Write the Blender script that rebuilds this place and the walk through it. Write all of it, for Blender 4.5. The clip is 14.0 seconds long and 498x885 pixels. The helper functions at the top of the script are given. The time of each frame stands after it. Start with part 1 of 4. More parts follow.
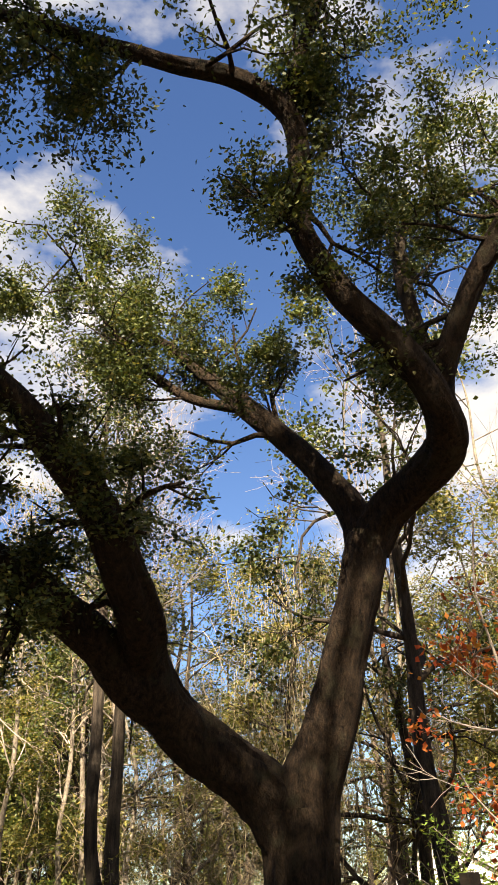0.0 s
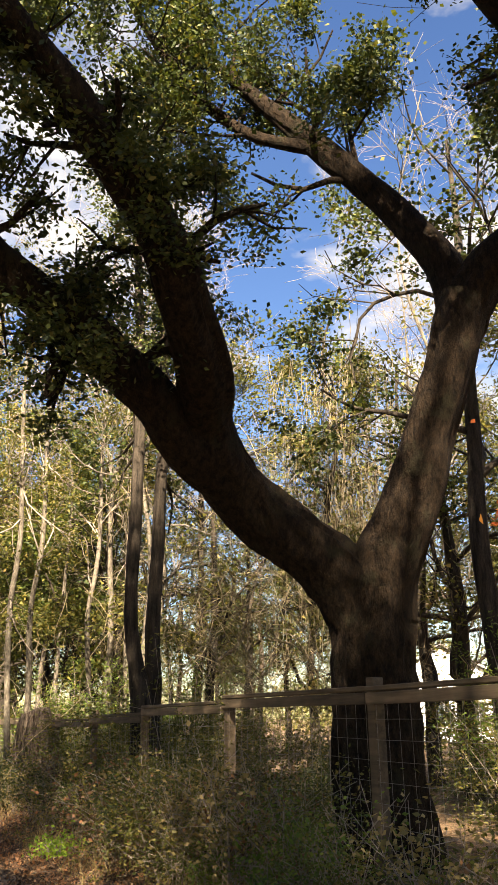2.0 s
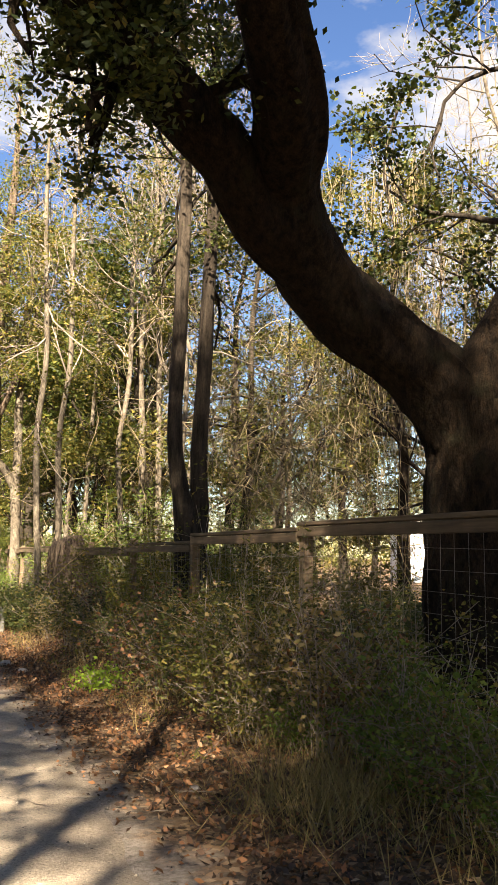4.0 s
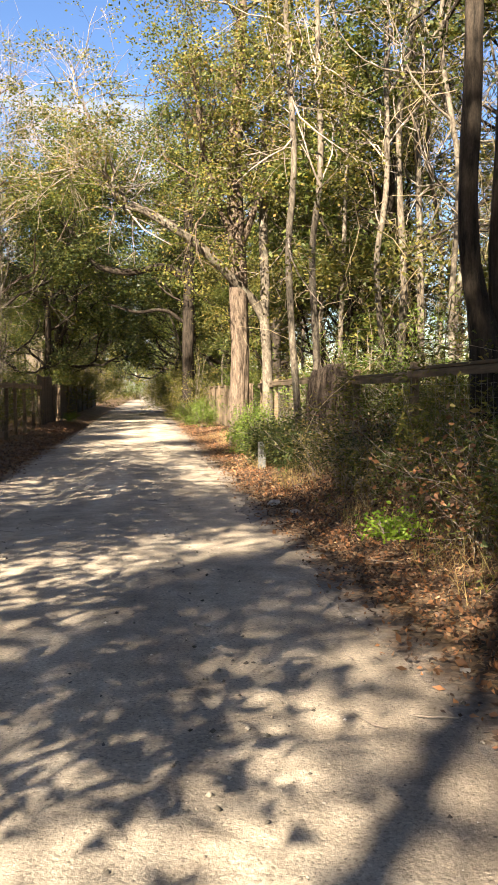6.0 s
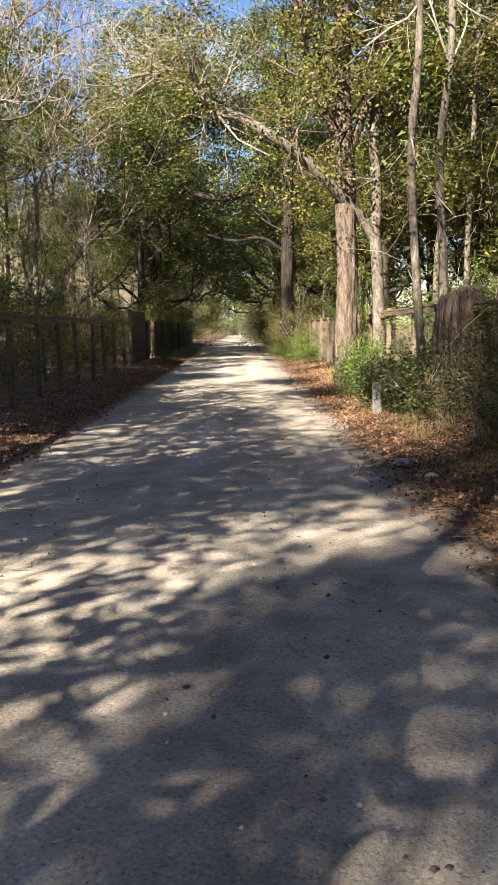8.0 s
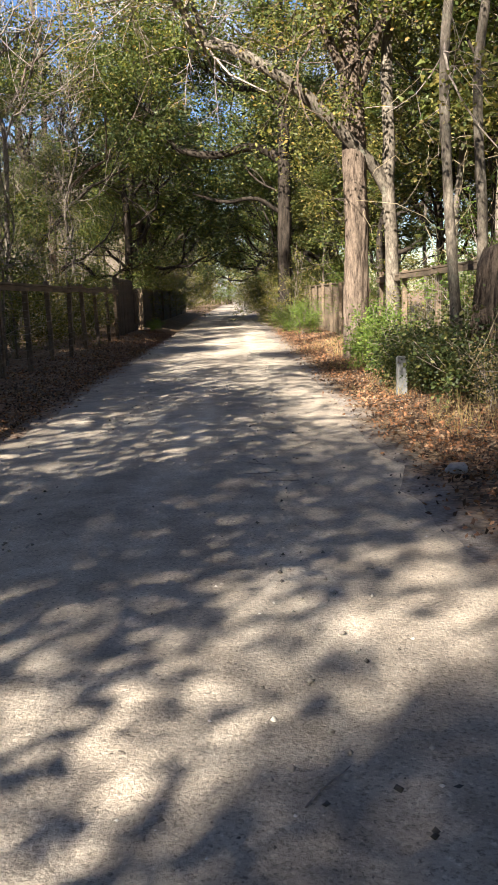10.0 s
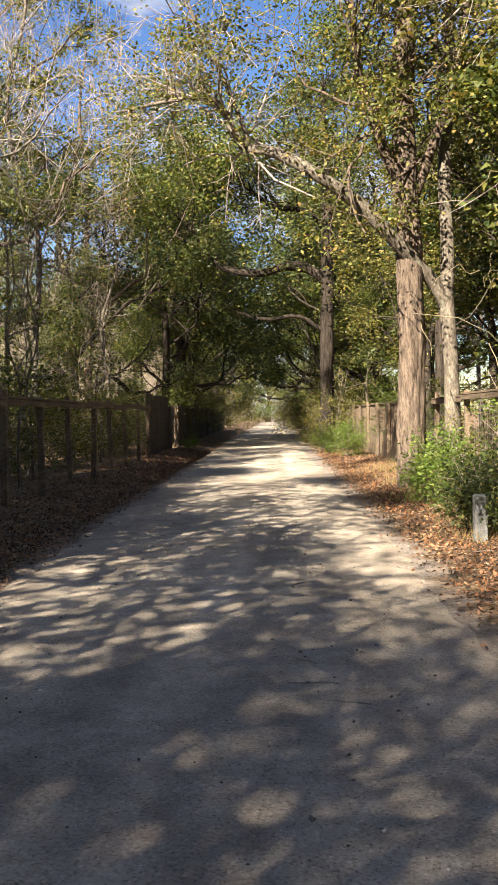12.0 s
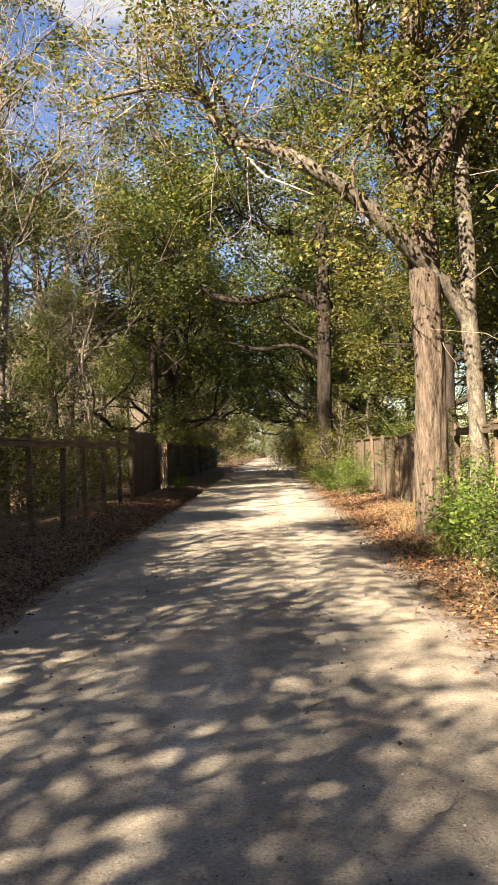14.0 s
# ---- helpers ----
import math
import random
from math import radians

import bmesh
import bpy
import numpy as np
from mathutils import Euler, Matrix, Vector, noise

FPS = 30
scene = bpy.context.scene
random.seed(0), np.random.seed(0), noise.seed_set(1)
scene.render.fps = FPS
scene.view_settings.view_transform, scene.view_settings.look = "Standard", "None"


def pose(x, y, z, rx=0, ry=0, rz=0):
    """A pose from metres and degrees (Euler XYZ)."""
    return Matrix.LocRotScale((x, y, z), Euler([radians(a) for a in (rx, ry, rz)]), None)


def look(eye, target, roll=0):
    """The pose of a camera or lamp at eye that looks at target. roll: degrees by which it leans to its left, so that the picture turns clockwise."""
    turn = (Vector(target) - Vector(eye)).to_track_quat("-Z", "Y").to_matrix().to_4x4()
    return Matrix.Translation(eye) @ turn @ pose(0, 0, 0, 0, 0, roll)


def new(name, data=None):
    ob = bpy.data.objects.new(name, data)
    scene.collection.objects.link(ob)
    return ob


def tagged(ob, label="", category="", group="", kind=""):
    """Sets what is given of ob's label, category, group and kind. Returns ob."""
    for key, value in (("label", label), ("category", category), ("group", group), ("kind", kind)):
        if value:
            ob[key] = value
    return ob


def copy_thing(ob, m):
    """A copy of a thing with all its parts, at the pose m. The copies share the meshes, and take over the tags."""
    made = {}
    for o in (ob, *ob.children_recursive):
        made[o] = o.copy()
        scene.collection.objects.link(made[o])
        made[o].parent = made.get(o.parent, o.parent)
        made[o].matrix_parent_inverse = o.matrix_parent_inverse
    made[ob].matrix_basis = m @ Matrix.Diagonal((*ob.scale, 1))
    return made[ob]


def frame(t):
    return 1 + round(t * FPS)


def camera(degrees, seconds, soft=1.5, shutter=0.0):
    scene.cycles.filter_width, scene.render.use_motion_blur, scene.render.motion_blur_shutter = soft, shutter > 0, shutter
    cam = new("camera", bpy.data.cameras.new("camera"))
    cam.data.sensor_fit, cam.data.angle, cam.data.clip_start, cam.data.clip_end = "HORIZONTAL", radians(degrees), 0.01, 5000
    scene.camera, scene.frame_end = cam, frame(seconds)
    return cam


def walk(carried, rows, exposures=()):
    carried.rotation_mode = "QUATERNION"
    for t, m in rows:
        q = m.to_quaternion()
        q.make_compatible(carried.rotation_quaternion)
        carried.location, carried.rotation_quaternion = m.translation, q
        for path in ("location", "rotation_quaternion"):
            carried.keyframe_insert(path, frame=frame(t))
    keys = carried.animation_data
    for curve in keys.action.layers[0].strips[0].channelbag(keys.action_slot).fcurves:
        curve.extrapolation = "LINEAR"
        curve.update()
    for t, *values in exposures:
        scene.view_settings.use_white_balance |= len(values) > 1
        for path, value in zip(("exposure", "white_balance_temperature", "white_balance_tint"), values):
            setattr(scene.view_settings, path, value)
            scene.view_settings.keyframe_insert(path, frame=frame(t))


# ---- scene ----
cam = camera(34.2, 14.0, soft=1.5)
METRES, EYE, TILT, LEAN, TURN = 15.0, 1.7, 31.2, 3.2, -24.4
ROWS = [
    (0.0, 0.0, 0.0, 0.0, 0.0, 0.0, 0.0),
    (0.5, -0.0133, 0.0251, -0.0152, -0.19, 0.29, -1.23),
    (1.0, -0.0257, 0.0501, -0.0323, -1.36, -1.02, -3.18),
    (1.5, -0.0417, 0.0782, -0.0549, -1.61, -7.54, -4.07),
    (2.0, -0.0531, 0.1001, -0.0713, 0.9, -12.39, -2.23),
    (4.5, -0.1057, 0.2244, -0.1592, 3.23, -26.43, -3.14),
    (5.0, -0.1197, 0.2503, -0.1785, 6.71, -29.68, -0.45),
    (5.5, -0.1336, 0.2762, -0.1959, 11.62, -31.24, 3.44),
    (6.0, -0.1489, 0.3012, -0.2154, 16.19, -34.46, 6.48),
    (6.5, -0.1614, 0.3267, -0.2335, 17.65, -36.76, 7.74),
    (7.0, -0.1774, 0.3574, -0.2543, 19.06, -39.54, 8.62),
    (7.5, -0.1931, 0.3857, -0.2734, 20.58, -40.28, 9.53),
    (8.0, -0.2079, 0.416, -0.2923, 21.73, -38.21, 10.74),
    (10.5, -0.287, 0.5559, -0.3874, 20.86, -40.75, 11.27),
    (11.0, -0.2982, 0.581, -0.4018, 20.95, -38.68, 10.45),
    (11.5, -0.3152, 0.611, -0.4197, 23.22, -33.89, 11.41),
    (12.0, -0.3333, 0.6393, -0.4369, 23.89, -31.69, 11.73),
    (12.5, -0.3491, 0.669, -0.4551, 24.61, -31.09, 12.23),
    (13.0, -0.3662, 0.6974, -0.4733, 23.88, -30.98, 12.04),
    (13.5, -0.3817, 0.7272, -0.4919, 23.52, -30.32, 12.11),
    (14.0, -0.3993, 0.7578, -0.5116, 23.08, -29.32, 12.39),
]
walk(cam, [(t, pose(0, 0, EYE, TILT, LEAN, TURN) @ pose(METRES * x, METRES * y, METRES * z, 90 + pitch, roll, yaw)) for t, x, y, z, yaw, pitch, roll in ROWS],
     exposures=[(0.0, 2.72, 7400, 10), (1.2, 2.76, 7500, 10), (2.2, 2.9, 7500, 10), (4.3, 2.84, 7400, 11), (5.5, 2.9, 7200, 11), (7.2, 2.74, 6600, 11), (8.0, 2.64, 6250, 11), (11.0, 2.58, 6150, 11), (12.0, 2.58, 6600, 11), (14.0, 2.6, 7100, 11)])

# ---- world, sun, exposure ----
SUN_DIR = Vector((0.5, 0.866, 0.0)).normalized()      # the way the light travels over the ground
SUN_ELEV = 36.0
world = bpy.data.worlds.new("sky")
scene.world = world
world.use_nodes = True
wn, wl = world.node_tree.nodes, world.node_tree.links
wn.clear()
w_out = wn.new("ShaderNodeOutputWorld")
w_bg = wn.new("ShaderNodeBackground")
w_sky = wn.new("ShaderNodeTexSky")
w_sky.sky_type = "NISHITA"
w_sky.sun_disc = False
w_sky.sun_elevation = radians(SUN_ELEV)
w_sky.sun_rotation = math.atan2(-SUN_DIR.x, -SUN_DIR.y)
w_sky.air_density, w_sky.dust_density, w_sky.ozone_density = 1.2, 0.3, 3.0
w_co = wn.new("ShaderNodeTexCoord")
w_map = wn.new("ShaderNodeMapping")
w_map.inputs["Location"].default_value = (0.5, 0.03, 0.0)
w_map.inputs["Scale"].default_value = (1.0, 1.0, 2.2)
w_noise = wn.new("ShaderNodeTexNoise")
w_noise.inputs["Scale"].default_value = 3.1
w_noise.inputs["Detail"].default_value = 7.0
w_noise.inputs["Roughness"].default_value = 0.55
w_ramp = wn.new("ShaderNodeValToRGB")
w_ramp.color_ramp.elements[0].position = 0.545
w_ramp.color_ramp.elements[1].position = 0.67
w_mix = wn.new("ShaderNodeMix")
w_mix.data_type = "RGBA"
w_mix.inputs[7].default_value = (16.0, 16.0, 16.3, 1)
wl.new(w_co.outputs["Generated"], w_map.inputs["Vector"])
wl.new(w_map.outputs["Vector"], w_noise.inputs["Vector"])
wl.new(w_noise.outputs["Fac"], w_ramp.inputs["Fac"])
wl.new(w_ramp.outputs["Color"], w_mix.inputs[0])
w_hue = wn.new("ShaderNodeHueSaturation")
w_hue.inputs["Hue"].default_value, w_hue.inputs["Saturation"].default_value, w_hue.inputs["Value"].default_value = 0.513, 1.2, 3.2
wl.new(w_sky.outputs["Color"], w_hue.inputs["Color"])
wl.new(w_hue.outputs["Color"], w_mix.inputs[6])
wl.new(w_mix.outputs[2], w_bg.inputs["Color"])
w_bg.inputs["Strength"].default_value = 0.0104
wl.new(w_bg.outputs["Background"], w_out.inputs["Surface"])

sun = new("sun", bpy.data.lights.new("sun", "SUN"))
sun.data.energy, sun.data.angle, sun.data.color = 5.0, radians(0.53), (1.0, 0.91, 0.77)
down = math.tan(radians(SUN_ELEV))
sun.matrix_world = look((0, 0, 40), (SUN_DIR.x, SUN_DIR.y, 40 - down))


# ---- materials ----
def node_material(name, rough=0.8):
    m = bpy.data.materials.new(name)
    m.use_nodes = True
    n, l = m.node_tree.nodes, m.node_tree.links
    b = n["Principled BSDF"]
    b.inputs["Roughness"].default_value = rough
    b.inputs["Specular IOR Level"].default_value = 0.25
    return m, n, l, b


def ramp(n, stops):
    r = n.new("ShaderNodeValToRGB")
    e = r.color_ramp.elements
    while len(e) < len(stops):
        e.new(0.5)
    for el, (p, c) in zip(e, stops):
        el.position, el.color = p, (*c, 1)
    return r


def tex_noise(n, l, scale, detail=5.0, rough=0.6, stretch=None):
    co = n.new("ShaderNodeTexCoord")
    t = n.new("ShaderNodeTexNoise")
    t.inputs["Scale"].default_value, t.inputs["Detail"].default_value, t.inputs["Roughness"].default_value = scale, detail, rough
    if stretch:
        mp = n.new("ShaderNodeMapping")
        mp.inputs["Scale"].default_value = stretch
        l.new(co.outputs["Object"], mp.inputs["Vector"])
        l.new(mp.outputs["Vector"], t.inputs["Vector"])
    else:
        l.new(co.outputs["Object"], t.inputs["Vector"])
    return t


def mul(n, l, a, b, fac=1.0, mode="MULTIPLY"):
    x = n.new("ShaderNodeMix")
    x.data_type, x.blend_type = "RGBA", mode
    x.inputs[0].default_value = fac
    l.new(a, x.inputs[6])
    l.new(b, x.inputs[7])
    return x.outputs[2]


def add_bump(n, l, b, height, strength, distance):
    bp = n.new("ShaderNodeBump")
    bp.inputs["Strength"].default_value, bp.inputs["Distance"].default_value = strength, distance
    l.new(height, bp.inputs["Height"])
    l.new(bp.outputs["Normal"], b.inputs["Normal"])
    return bp


def leaf_material(name, stops, through_light=0.35, rough=0.55, spec=0.2):
    """Leaves: each leaf takes its own colour from the ramp; part of the light passes through."""
    m, n, l, b = node_material(name, rough)
    b.inputs["Specular IOR Level"].default_value = spec
    g = n.new("ShaderNodeNewGeometry")
    r = ramp(n, stops)
    l.new(g.outputs["Random Per Island"], r.inputs["Fac"])
    big = tex_noise(n, l, 0.9, 2.0)
    tint = ramp(n, [(0.3, (0.75, 0.72, 0.7)), (0.7, (1.15, 1.12, 1.0))])
    l.new(big.outputs["Fac"], tint.inputs["Fac"])
    col = mul(n, l, r.outputs["Color"], tint.outputs["Color"])
    l.new(col, b.inputs["Base Color"])
    tr = n.new("ShaderNodeBsdfTranslucent")
    warm = mul(n, l, col, ramp_colour(n, (1.25, 1.2, 0.55)))
    l.new(warm, tr.inputs["Color"])
    mx = n.new("ShaderNodeMixShader")
    mx.inputs[0].default_value = through_light
    l.new(b.outputs["BSDF"], mx.inputs[1])
    l.new(tr.outputs["BSDF"], mx.inputs[2])
    l.new(mx.outputs["Shader"], n["Material Output"].inputs["Surface"])
    return m


def ramp_colour(n, c):
    rgb = n.new("ShaderNodeRGB")
    rgb.outputs[0].default_value = (*c, 1)
    return rgb.outputs[0]


def bark_material(name, dark, light, scale=9.0, flat=0.16, depth=0.03, lichen=None):
    m, n, l, b = node_material(name, 0.9)
    b.inputs["Specular IOR Level"].default_value = 0.12
    furrow = tex_noise(n, l, scale, 8.0, 0.72, (1.0, 1.0, flat))
    fine = tex_noise(n, l, scale * 5, 4.0, 0.6, (1.0, 1.0, 0.4))
    c = ramp(n, [(0.36, dark), (0.52, tuple((a + b_) / 2 for a, b_ in zip(dark, light))), (0.68, light)])
    l.new(furrow.outputs["Fac"], c.inputs["Fac"])
    c2 = ramp(n, [(0.3, (0.7, 0.7, 0.7)), (0.7, (1.15, 1.15, 1.15))])
    l.new(fine.outputs["Fac"], c2.inputs["Fac"])
    col = mul(n, l, c.outputs["Color"], c2.outputs["Color"])
    if lichen:
        patch = tex_noise(n, l, 2.3, 6.0, 0.7)
        pr = ramp(n, [(0.55, (0, 0, 0)), (0.68, (1, 1, 1))])
        l.new(patch.outputs["Fac"], pr.inputs["Fac"])
        x = n.new("ShaderNodeMix")
        x.data_type = "RGBA"
        l.new(pr.outputs["Color"], x.inputs[0])
        l.new(col, x.inputs[6])
        x.inputs[7].default_value = (*lichen, 1)
        col = mul(n, l, x.outputs[2], c2.outputs["Color"])
    l.new(col, b.inputs["Base Color"])
    add_bump(n, l, b, furrow.outputs["Fac"], 1.0, depth)
    return m


def wood_material(name, dark, light):
    m, n, l, b = node_material(name, 0.85)
    grain = tex_noise(n, l, 14.0, 6.0, 0.65, (1.0, 0.06, 1.0))
    stain = tex_noise(n, l, 1.7, 4.0)
    info = n.new("ShaderNodeObjectInfo")
    c = ramp(n, [(0.3, dark), (0.7, light)])
    l.new(grain.outputs["Fac"], c.inputs["Fac"])
    s = ramp(n, [(0.35, (0.6, 0.62, 0.6)), (0.65, (1.1, 1.05, 1.0))])
    l.new(stain.outputs["Fac"], s.inputs["Fac"])
    v = ramp(n, [(0.0, (0.75, 0.75, 0.75)), (1.0, (1.15, 1.12, 1.1))])
    l.new(info.outputs["Random"], v.inputs["Fac"])
    col = mul(n, l, mul(n, l, c.outputs["Color"], s.outputs["Color"]), v.outputs["Color"])
    l.new(col, b.inputs["Base Color"])
    add_bump(n, l, b, grain.outputs["Fac"], 0.5, 0.006)
    return m


def plain_material(name, c1, c2, scale=6.0, rough=0.8, bump=0.3, dist=0.01):
    m, n, l, b = node_material(name, rough)
    t = tex_noise(n, l, scale, 6.0, 0.65)
    c = ramp(n, [(0.3, c1), (0.7, c2)])
    l.new(t.outputs["Fac"], c.inputs["Fac"])
    l.new(c.outputs["Color"], b.inputs["Base Color"])
    add_bump(n, l, b, t.outputs["Fac"], bump, dist)
    return m


def road_material():
    m, n, l, b = node_material("packed_dirt", 0.92)
    wide = tex_noise(n, l, 0.55, 5.0, 0.6, (1.6, 0.35, 1.0))
    mid = tex_noise(n, l, 3.5, 6.0, 0.65)
    grit = tex_noise(n, l, 60.0, 4.0, 0.7)
    base = ramp(n, [(0.3, (0.235, 0.196, 0.155)), (0.5, (0.34, 0.29, 0.23)), (0.72, (0.45, 0.39, 0.312))])
    l.new(wide.outputs["Fac"], base.inputs["Fac"])
    m2 = ramp(n, [(0.3, (0.68, 0.66, 0.64)), (0.68, (1.2, 1.19, 1.17))])
    l.new(mid.outputs["Fac"], m2.inputs["Fac"])
    m3 = ramp(n, [(0.32, (0.42, 0.42, 0.43)), (0.44, (0.95, 0.95, 0.95)), (0.58, (1.03, 1.03, 1.03)), (0.72, (1.4, 1.4, 1.38))])
    l.new(grit.outputs["Fac"], m3.inputs["Fac"])
    col = mul(n, l, mul(n, l, base.outputs["Color"], m2.outputs["Color"]), m3.outputs["Color"])
    peb = n.new("ShaderNodeTexVoronoi")
    peb.inputs["Scale"].default_value = 85.0
    co = n.new("ShaderNodeTexCoord")
    l.new(co.outputs["Object"], peb.inputs["Vector"])
    sep = n.new("ShaderNodeSeparateColor")
    l.new(peb.outputs["Color"], sep.inputs["Color"])
    pr = ramp(n, [(0.0, (0.7, 0.69, 0.68)), (0.12, (0.94, 0.94, 0.94)), (0.85, (1.03, 1.03, 1.02)), (1.0, (1.3, 1.28, 1.25))])
    l.new(sep.outputs[0], pr.inputs["Fac"])
    col = mul(n, l, col, pr.outputs["Color"])
    # wheel tracks, worn paler than the loose middle and edges
    axes = n.new("ShaderNodeSeparateXYZ")
    l.new(co.outputs["Object"], axes.inputs["Vector"])
    across = n.new("ShaderNodeMapRange")
    across.inputs["From Min"].default_value, across.inputs["From Max"].default_value = -2.6, 2.0
    l.new(axes.outputs["X"], across.inputs["Value"])
    wear = ramp(n, [(0.0, (0.72, 0.7, 0.67)), (0.14, (0.92, 0.91, 0.9)), (0.3, (1.0, 1.0, 0.99)), (0.44, (0.95, 0.95, 0.95)), (0.49, (1.2, 1.2, 1.2)), (0.54, (0.93, 0.93, 0.93)), (0.62, (0.86, 0.86, 0.86)), (0.7, (1.1, 1.1, 1.09)), (0.86, (0.92, 0.91, 0.9)), (1.0, (0.7, 0.67, 0.63))])
    sway = tex_noise(n, l, 0.8, 4.0, 0.6, (1.0, 0.5, 1.0))
    shift = n.new("ShaderNodeMath")
    shift.operation = "MULTIPLY_ADD"
    shift.inputs[1].default_value = 0.22
    l.new(sway.outputs["Fac"], shift.inputs[0])
    l.new(across.outputs["Result"], shift.inputs[2])
    middle = n.new("ShaderNodeMath")
    middle.operation = "SUBTRACT"
    middle.inputs[1].default_value = 0.11
    l.new(shift.outputs[0], middle.inputs[0])
    l.new(middle.outputs[0], wear.inputs["Fac"])
    col = mul(n, l, col, wear.outputs["Color"])
    l.new(col, b.inputs["Base Color"])
    hsum = n.new("ShaderNodeMath")
    hsum.operation = "MULTIPLY_ADD"
    hsum.inputs[1].default_value = 0.35
    l.new(grit.outputs["Fac"], hsum.inputs[0])
    l.new(mid.outputs["Fac"], hsum.inputs[2])
    add_bump(n, l, b, hsum.outputs[0], 0.7, 0.04)
    return m


def soil_material():
    m, n, l, b = node_material("leafy_soil", 0.95)
    big = tex_noise(n, l, 0.7, 5.0)
    v = n.new("ShaderNodeTexVoronoi")
    v.inputs["Scale"].default_value = 24.0
    co = n.new("ShaderNodeTexCoord")
    l.new(co.outputs["Object"], v.inputs["Vector"])
    sep = n.new("ShaderNodeSeparateColor")
    l.new(v.outputs["Color"], sep.inputs["Color"])
    chips = ramp(n, [(0.0, (0.05, 0.035, 0.022)), (0.4, (0.12, 0.075, 0.045)), (0.75, (0.2, 0.12, 0.065)), (1.0, (0.28, 0.2, 0.13))])
    l.new(sep.outputs[0], chips.inputs["Fac"])
    g = ramp(n, [(0.35, (0.7, 0.72, 0.65)), (0.65, (1.1, 1.05, 1.0))])
    l.new(big.outputs["Fac"], g.inputs["Fac"])
    litter = mul(n, l, chips.outputs["Color"], g.outputs["Color"])
    axes = n.new("ShaderNodeSeparateXYZ")
    l.new(co.outputs["Object"], axes.inputs["Vector"])
    ragged = tex_noise(n, l, 2.2, 6.0, 0.65)
    edge = n.new("ShaderNodeMath")
    edge.operation = "MULTIPLY_ADD"
    edge.inputs[1].default_value = -1.3
    l.new(ragged.outputs["Fac"], edge.inputs[0])
    away = n.new("ShaderNodeMath")
    away.operation = "ADD"
    away.inputs[1].default_value = 0.35
    l.new(axes.outputs["X"], away.inputs[0])
    dist = n.new("ShaderNodeMath")
    dist.operation = "ABSOLUTE"
    l.new(away.outputs[0], dist.inputs[0])
    l.new(dist.outputs[0], edge.inputs[2])
    band = n.new("ShaderNodeMapRange")
    band.inputs["From Min"].default_value, band.inputs["From Max"].default_value = 1.2, 1.6
    l.new(edge.outputs[0], band.inputs["Value"])
    dirt = ramp(n, [(0.3, (0.12, 0.1, 0.082)), (0.7, (0.28, 0.24, 0.2))])
    l.new(tex_noise(n, l, 30.0, 5.0).outputs["Fac"], dirt.inputs["Fac"])
    x = n.new("ShaderNodeMix")
    x.data_type = "RGBA"
    l.new(band.outputs["Result"], x.inputs[0])
    l.new(dirt.outputs["Color"], x.inputs[6])
    l.new(litter, x.inputs[7])
    l.new(x.outputs[2], b.inputs["Base Color"])
    add_bump(n, l, b, tex_noise(n, l, 26.0, 6.0, 0.7).outputs["Fac"], 0.8, 0.03)
    return m


ROAD, SOIL = road_material(), soil_material()
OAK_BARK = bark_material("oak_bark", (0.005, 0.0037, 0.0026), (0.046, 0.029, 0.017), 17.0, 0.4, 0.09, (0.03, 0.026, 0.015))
PALE_BARK = bark_material("pale_bark", (0.06, 0.048, 0.036), (0.2, 0.168, 0.128), 7.0, 0.45, 0.02, (0.17, 0.16, 0.12))
BROWN_BARK = bark_material("brown_bark", (0.03, 0.021, 0.015), (0.2, 0.15, 0.11), 17.0, 0.2, 0.06)
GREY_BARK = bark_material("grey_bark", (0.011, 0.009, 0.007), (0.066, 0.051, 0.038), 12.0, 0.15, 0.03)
TWIG = plain_material("twig_bark", (0.13, 0.1, 0.08), (0.34, 0.28, 0.23), 12.0, 0.9)
OAK_LEAF = leaf_material("oak_leaf", [(0.0, (0.022, 0.035, 0.012)), (0.5, (0.045, 0.062, 0.02)), (0.85, (0.085, 0.1, 0.03)), (1.0, (0.17, 0.15, 0.05))], 0.3, 0.5, 0.22)
WOOD_LEAF = leaf_material("woodland_leaf", [(0.0, (0.045, 0.055, 0.014)), (0.5, (0.095, 0.1, 0.026)), (0.85, (0.17, 0.155, 0.045)), (1.0, (0.26, 0.19, 0.07))], 0.4)
CANOPY_LEAF = leaf_material("canopy_leaf", [(0.0, (0.03, 0.048, 0.013)), (0.45, (0.065, 0.09, 0.022)), (0.85, (0.13, 0.145, 0.036)), (1.0, (0.24, 0.2, 0.06))], 0.42, 0.5, 0.25)
FRESH_LEAF = leaf_material("fresh_leaf", [(0.0, (0.06, 0.1, 0.02)), (0.6, (0.11, 0.17, 0.035)), (1.0, (0.2, 0.25, 0.06))], 0.45)
LIME_LEAF = leaf_material("lime_leaf", [(0.0, (0.12, 0.2, 0.025)), (0.6, (0.2, 0.32, 0.04)), (1.0, (0.3, 0.4, 0.07))], 0.45)
GOLD_LEAF = leaf_material("yellowing_leaf", [(0.0, (0.05, 0.068, 0.02)), (0.5, (0.1, 0.115, 0.032)), (0.86, (0.2, 0.185, 0.05)), (1.0, (0.25, 0.15, 0.055))], 0.4)
RED_LEAF = leaf_material("red_leaf", [(0.0, (0.25, 0.04, 0.02)), (0.5, (0.42, 0.1, 0.035)), (1.0, (0.55, 0.25, 0.06))], 0.5)
